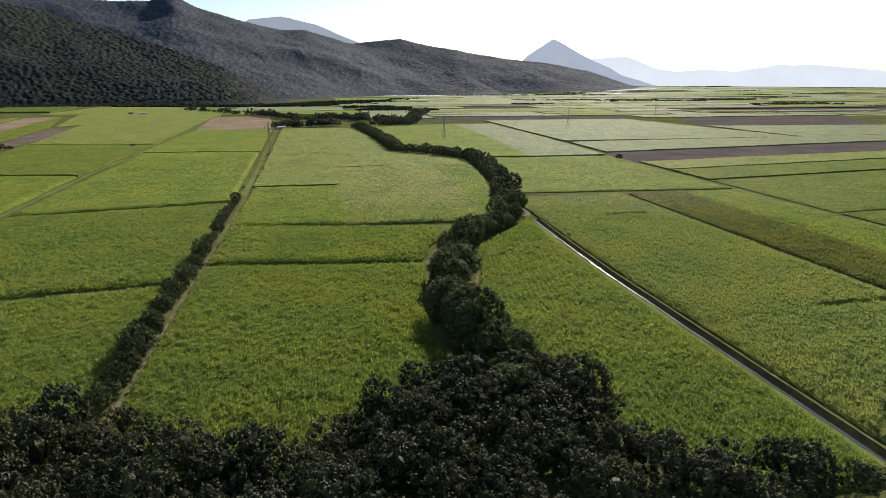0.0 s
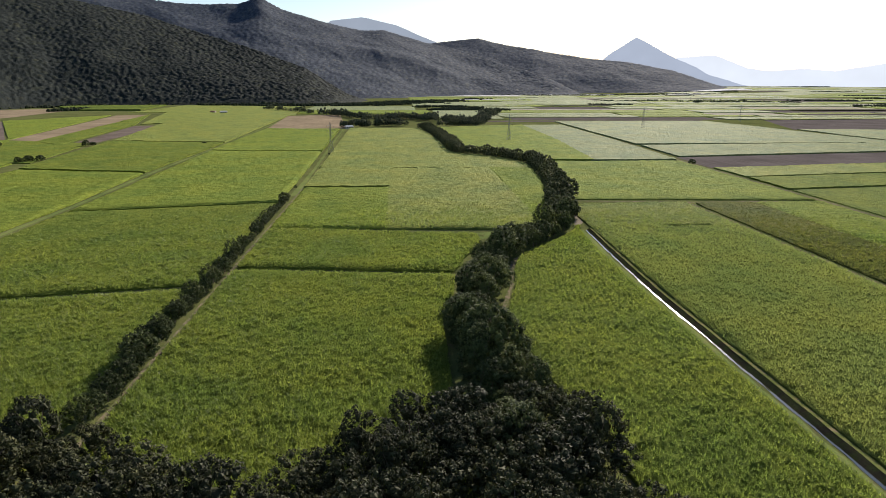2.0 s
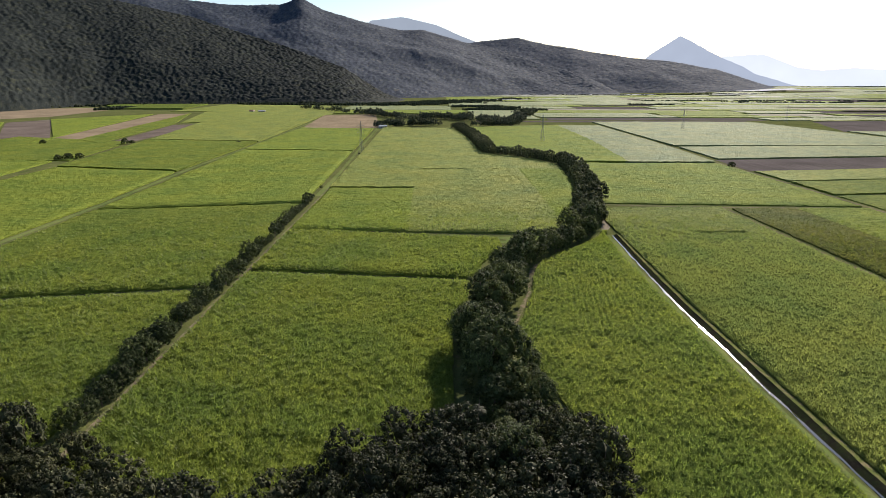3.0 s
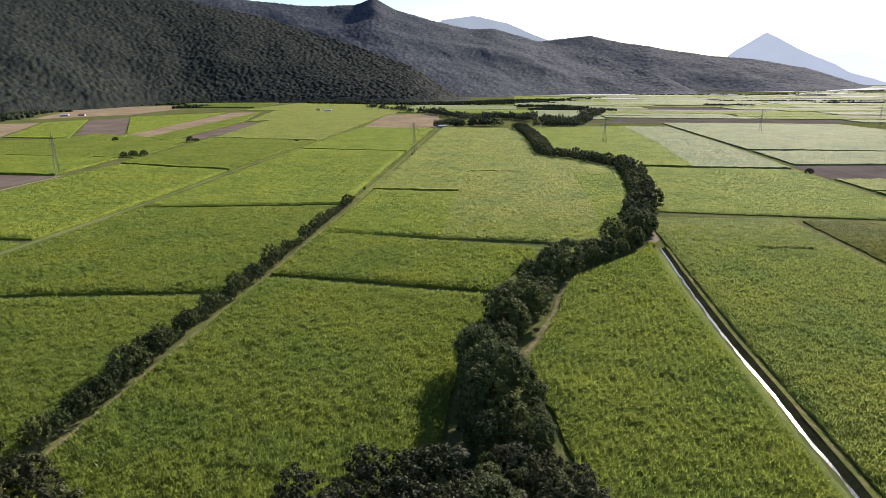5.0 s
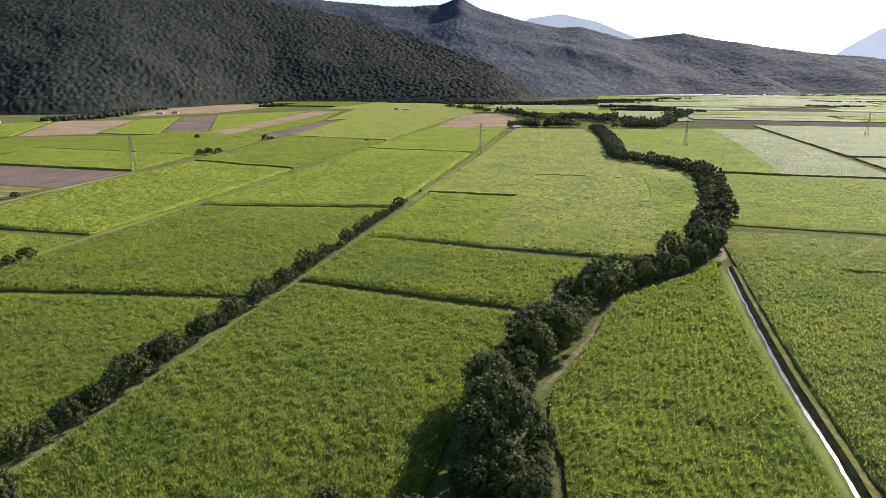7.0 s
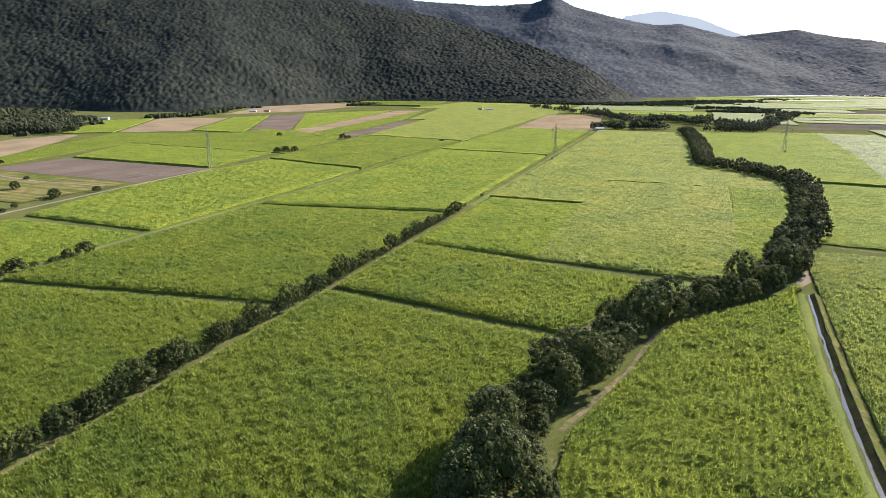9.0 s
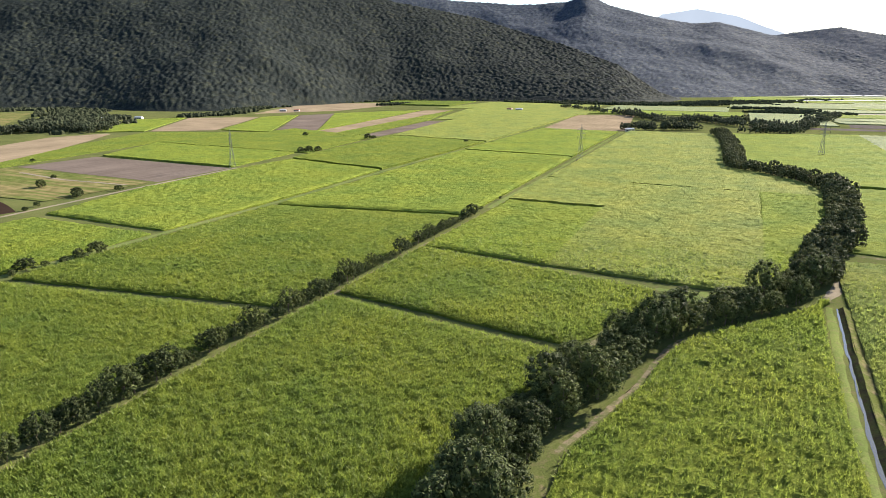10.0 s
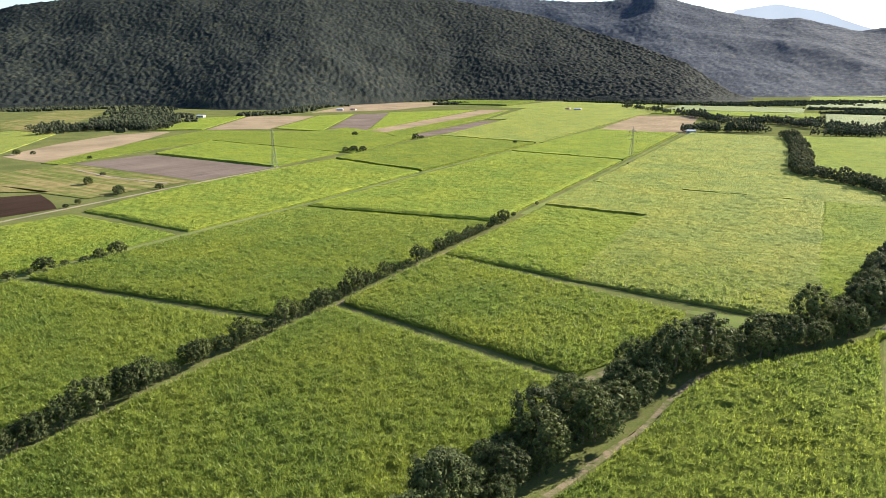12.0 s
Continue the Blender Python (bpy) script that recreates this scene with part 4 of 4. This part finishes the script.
# forest at the near end
TOP_X = (-110, -68, -58, -44, -30, -21, -14, -8, -3, 8, 18, 30, 48, 60, 62, 63, 65, 73, 86, 96, 118)
TOP_Y = (128, 130, 131, 127, 116, 111, 108, 109, 114, 124, 132, 138, 144, 139, 117, 104, 94, 89, 89, 86, 80)
x = -104.0
while x < 112:
    yt = float(np.interp(x, TOP_X, TOP_Y)) - 3
    while yt > 79:
        px, py = x + R.uniform(-2.2, 2.2), yt + R.uniform(-2, 2)
        if math.hypot(px - 55, (py - 117) * 0.8) > 4.0 and math.hypot(px + 14, py - 109) > 3.0:
            (palms if R.random() < 0.14 and px > 5 else forest_trees).plant(px, py, R.uniform(0.65, 1.2) * (1.08 if px < -12 else 0.82 if px > 62 else 1.0))
        yt -= R.uniform(4.8, 7.4)
    x += 5.4
# belts on the plain
BELTS = [((-50, 1030), (25, 1066), 26, 12), ((-128, 1385), (-57, 1245), 18, 14), ((-57, 1240), (45, 1244), 22, 14), ((40, 1230), (140, 1100), 34, 24), ((-75, 1010), (-45, 1120), 9, 8), ((-890, 575), (-752, 671), 34, 20), ((120, 1150), (160, 1120), 12, 16), ((-800, 540), (-835, 655), 18, 14), ((-830, 655), (-735, 672), 16, 24), ((-735, 675), (-890, 815), 24, 24), ((-56, 1195), (95, 1262), 24, 16), ((96, 1045), (150, 1068), 20, 24), ((150, 1090), (215, 1362), 28, 24), ((215, 1362), (253, 1489), 12, 16), ((-323, 1655), (-99, 1334), 24, 14)]
for (xa, ya), (xb, yb), n, wide in BELTS:
    for k in range(n):
        f = (k + R.random()) / n
        belt_trees.plant(xa + (xb - xa) * f + R.uniform(-wide, wide) / 2, ya + (yb - ya) * f + R.uniform(-wide, wide) / 2, R.uniform(0.7, 1.15))


def far_woods(name, rows, label, seed, size=3.6):
    """Rows and clumps of trees too far off to count."""
    pick = np.random.default_rng(seed)
    pts = np.concatenate([np.stack([np.linspace(xa, xb, n) + pick.normal(0, wide / 2, n), np.linspace(ya, yb, n) + pick.normal(0, wide / 2, n)], -1) for xa, ya, xb, yb, n, wide in rows])
    field = (pts[:, 0], pts[:, 1], ground_z(pts[:, 0], pts[:, 1]) + 1.5)
    canopy(name, field, len(pts) * 5, size, label, seed, M_WOODS, 1.0)


PLAIN_ROWS = []
for k in range(26):
    xa, ya = R.uniform(350, 2700), R.uniform(1500, 3900)
    PLAIN_ROWS.append((xa, ya, xa + R.uniform(100, 420), ya + R.uniform(-30, 30), 22, 12))
far_woods("plain_woods", PLAIN_ROWS + [(110, 1605, 270, 1575, 60, 22), (150, 1640, 230, 1700, 40, 26), (60, 1760, 200, 1800, 34, 26), (1000, 2150, 1400, 2110, 50, 18), (1500, 2300, 1800, 2280, 30, 18), (150, 2950, 1100, 3150, 60, 30), (-150, 1870, 60, 2250, 60, 40), (-350, 1850, -50, 2000, 110, 50), (-40, 1900, 200, 2300, 110, 70), (60, 1980, 350, 2500, 80, 60)], "dark tree rows across the far plain", 31)
far_woods("foothill_woods", [(-1500, 780, -1330, 1150, 160, 60), (-1330, 1150, -1010, 1330, 120, 50), (-1060, 1500, -900, 1800, 60, 40), (-900, 1900, -560, 1960, 60, 25), (-560, 1900, -120, 1850, 70, 25), (-120, 1850, 0, 2100, 50, 30), (-790, 660, -1280, 1040, 220, 60), (-800, 700, -1000, 900, 90, 40), (-880, 960, -870, 1060, 40, 22), (-880, 1080, -1010, 1330, 90, 30), (-1030, 1340, -1075, 1640, 80, 34), (-1060, 1660, -1030, 1800, 50, 34), (-1030, 1800, -800, 1830, 50, 18), (-780, 1540, -760, 1640, 30, 12), (-640, 1990, -330, 1975, 60, 26), (-1080, 1330, -1150, 1500, 70, 40)], "dark foothill trees along the edge of the fields", 33, 4.8)
for x, y, s in ((-211, 765, 0.9), (-340, 752, 1.6), (-334, 757, 1.3), (-437, 754, 1.5), (-325, 612, 1.7), (-318, 618, 1.4), (-331, 606, 1.5), (-182, 775, 0.8), (288, 566, 1.4), (-177, 258, 1.7), (-179, 228, 1.4), (-178, 250, 1.0), (-177, 243, 0.8), (-179, 236, 0.6), (-178, 214, 0.9), (-178, 222, 0.6), (-308, 342, 1.1), (-314, 346, 1.3), (-306, 371, 1.0), (-297, 301, 0.8), (-303, 312, 0.7), (-366, 356, 1.2), (-398, 386, 0.9), (-508, 440, 0.9), (-600, 420, 1.3), (-590, 430, 0.9), (-50, 660, 0.5), (-54, 660, 0.45), (158, 797, 0.5), (154, 796, 0.45), (407, 986, 0.5)):
    shrubs.plant(x, y, s * 1.05)


brown = Grove([tree_kind("dry_shrub", 2.2, 3.6, M_DRY, "rust-brown dry shrub in the grassy clearing", "dry shrubs", 260, 16, 24, 0.3, category="shrub")], 18)
brown.plant(65, 302, 0.9)
brown.plant(51, 262, 0.5)
strip("creek_pool", [(53, 119.5), (55.5, 117.5), (57.5, 116.0)], 1.8, M_WATER, "small bright pool of the creek among trees", "pool", lift=0.08, wander=0.8)
strip("dirt_patch", [(38, 243), (42, 248), (46.5, 258), (50, 268)], 2.4, M_PATH, "bare pale dirt where the tracks meet the creek", "dirt patch", lift=0.045, wander=1.0)
strip("dirt_patch", [(112, 326), (116.5, 338), (122, 366)], 3.6, M_ROAD, "bare pale dirt where the ditch meets the creek", "dirt patch", lift=0.045, wander=0.8)

# ---------------------------------------------------------------- pylons


def bar(V, F, a, b, w):
    a, b = np.array(a, float), np.array(b, float)
    d = (b - a) / np.linalg.norm(b - a)
    u = np.cross(d, (0.31, 0.52, 0.79))
    u /= np.linalg.norm(u)
    v = np.cross(d, u)
    n = sum(len(q) for q in V)
    V.append(np.array([p + (i * u + j * v) * w / 2 for p in (a, b) for i, j in ((-1, -1), (1, -1), (1, 1), (-1, 1))]))
    F.extend([(n + k, n + (k + 1) % 4, n + 4 + (k + 1) % 4, n + 4 + k) for k in range(4)] + [(n, n + 3, n + 2, n + 1), (n + 4, n + 5, n + 6, n + 7)])


def steel(name, bars, parent, material=None):
    V, F = [], []
    for a, b, w in bars:
        bar(V, F, a, b, w * 0.64)
    return part(name, mesh_from(name, np.concatenate(V), np.array(F), mats=[material or M_STEEL]), None, parent)


def pylon():
    """A lattice tower of 33 m with three pairs of arms."""
    ob = tagged(new("pylon"), "grey steel lattice power pylon standing in cane", "pylon", "pylons")
    half = lambda z: 2.3 + (0.75 - 2.3) * min(z, 19.0) / 19.0 if z < 19 else 0.75 - 0.35 * (z - 19) / 14
    corner = lambda z, k: (half(z) * (1, 1, -1, -1)[k], half(z) * (1, -1, -1, 1)[k], z)
    levels = (0, 5, 9.5, 13.5, 16.5, 19, 21.5, 24, 26.5, 29, 31)
    for k in range(4):
        steel("leg", [(corner(a, k), corner(b, k), 0.18) for a, b in zip(levels, levels[1:])], ob)
        steel("bracing", [(corner(a, k), corner(b, (k + 1) % 4), 0.09) for a, b in zip(levels, levels[1:])] + [(corner(b, k), corner(a, (k + 1) % 4), 0.09) for a, b in zip(levels, levels[1:])] + [(corner(a, k), corner(a, (k + 1) % 4), 0.08) for a in levels[1:]], ob)
    for z in (21.5, 25.3, 29.0):
        for side in (-1, 1):
            reach = 4.6 if z != 25.3 else 5.4
            arm = steel("cross_arm", [((side * 0.6, 0.6, z), (side * reach, 0, z + 0.2), 0.16), ((side * 0.6, -0.6, z), (side * reach, 0, z + 0.2), 0.16), ((side * 0.5, 0, z + 1.6), (side * reach, 0, z + 0.2), 0.14)], ob)
            steel("insulator", [((side * reach, 0, z + 0.15), (side * reach, 0, z - 1.5), 0.22)], arm, M_GLASS)
    steel("peak", [(corner(31, k), (0, 0, 33.5), 0.16) for k in range(4)], ob)
    return ob


first = pylon()
for k, (x, y) in enumerate(((-52, 661), (156, 790), (-309, 484), (405, 985), (650, 1140))):
    m = pose(x, y, 0, 0, 0, -32)
    if k == 0:
        first.matrix_basis = m
    else:
        copy_thing(first, m)

# ---------------------------------------------------------------- farm buildings


def house(x, y, turn, long, wide, wall, roof, label, kind_name="farm_house"):
    ob = tagged(new(kind_name), label, "house" if kind_name == "farm_house" else "shed", "farm buildings")
    h, e = 3.0, 0.5
    bm = bmesh.new()
    bmesh.ops.create_cube(bm, size=1, matrix=Matrix.Translation((0, 0, h / 2)) @ Matrix.Diagonal((long, wide, h, 1)))
    part("wall", bm, wall, ob)
    a, b, r = long / 2 + e, wide / 2 + e, 1.6
    V = [(-a, -b, h - 0.1), (a, -b, h - 0.1), (a, b, h - 0.1), (-a, b, h - 0.1), (-a * 0.85, 0, h + r), (a * 0.85, 0, h + r)]
    V += [(p[0], p[1], p[2] + 0.18) for p in V]
    F = [(6, 7, 11, 10), (8, 9, 10, 11), (0, 4, 5, 1), (2, 5, 4, 3), (0, 1, 7, 6), (2, 3, 9, 8)]
    part("roof", mesh_from("roof", V, np.array(F), np.array([(7, 8, 11), (9, 6, 10), (1, 5, 2), (3, 4, 0)]), mats=[roof]), None, ob)
    for k in range(3):
        bm = bmesh.new()
        bmesh.ops.create_cube(bm, size=1, matrix=Matrix.Translation((long * (k - 1) * 0.3, -wide / 2 - 0.02, 1.6)) @ Matrix.Diagonal((1.4, 0.1, 1.2, 1)))
        part("window", bm, M_GLASS, ob)
    ob.matrix_basis = pose(x, y, float(ground_z(x, y)), 0, 0, turn)
    return ob


house(-60, 1010, 20, 12, 7, M_WHITE, M_ROOF, "small white farm shed with iron roof at the track's end", "farm_shed")
house(-378, 1474, 10, 15, 9, M_WHITE, M_ROOF, "low white farm house with a pale iron roof")
house(-404, 1484, -10, 11, 7, M_WHITE, M_RUSTROOF, "small farm house with a red-brown roof")
house(-838, 1205, 25, 14, 8, M_WHITE, M_ROOF, "low white farm house beside bare tan land")
house(-815, 1224, 15, 12, 8, M_WHITE, M_RUSTROOF, "farm shed with a red oxide roof", "farm_shed")
house(-946, 850, 30, 18, 10, M_WHITE, M_ROOF, "low white farm house before the foothill woods")
house(-918, 895, 20, 14, 8, M_WHITE, M_ROOF, "small white shed before the foothill woods", "farm_shed")
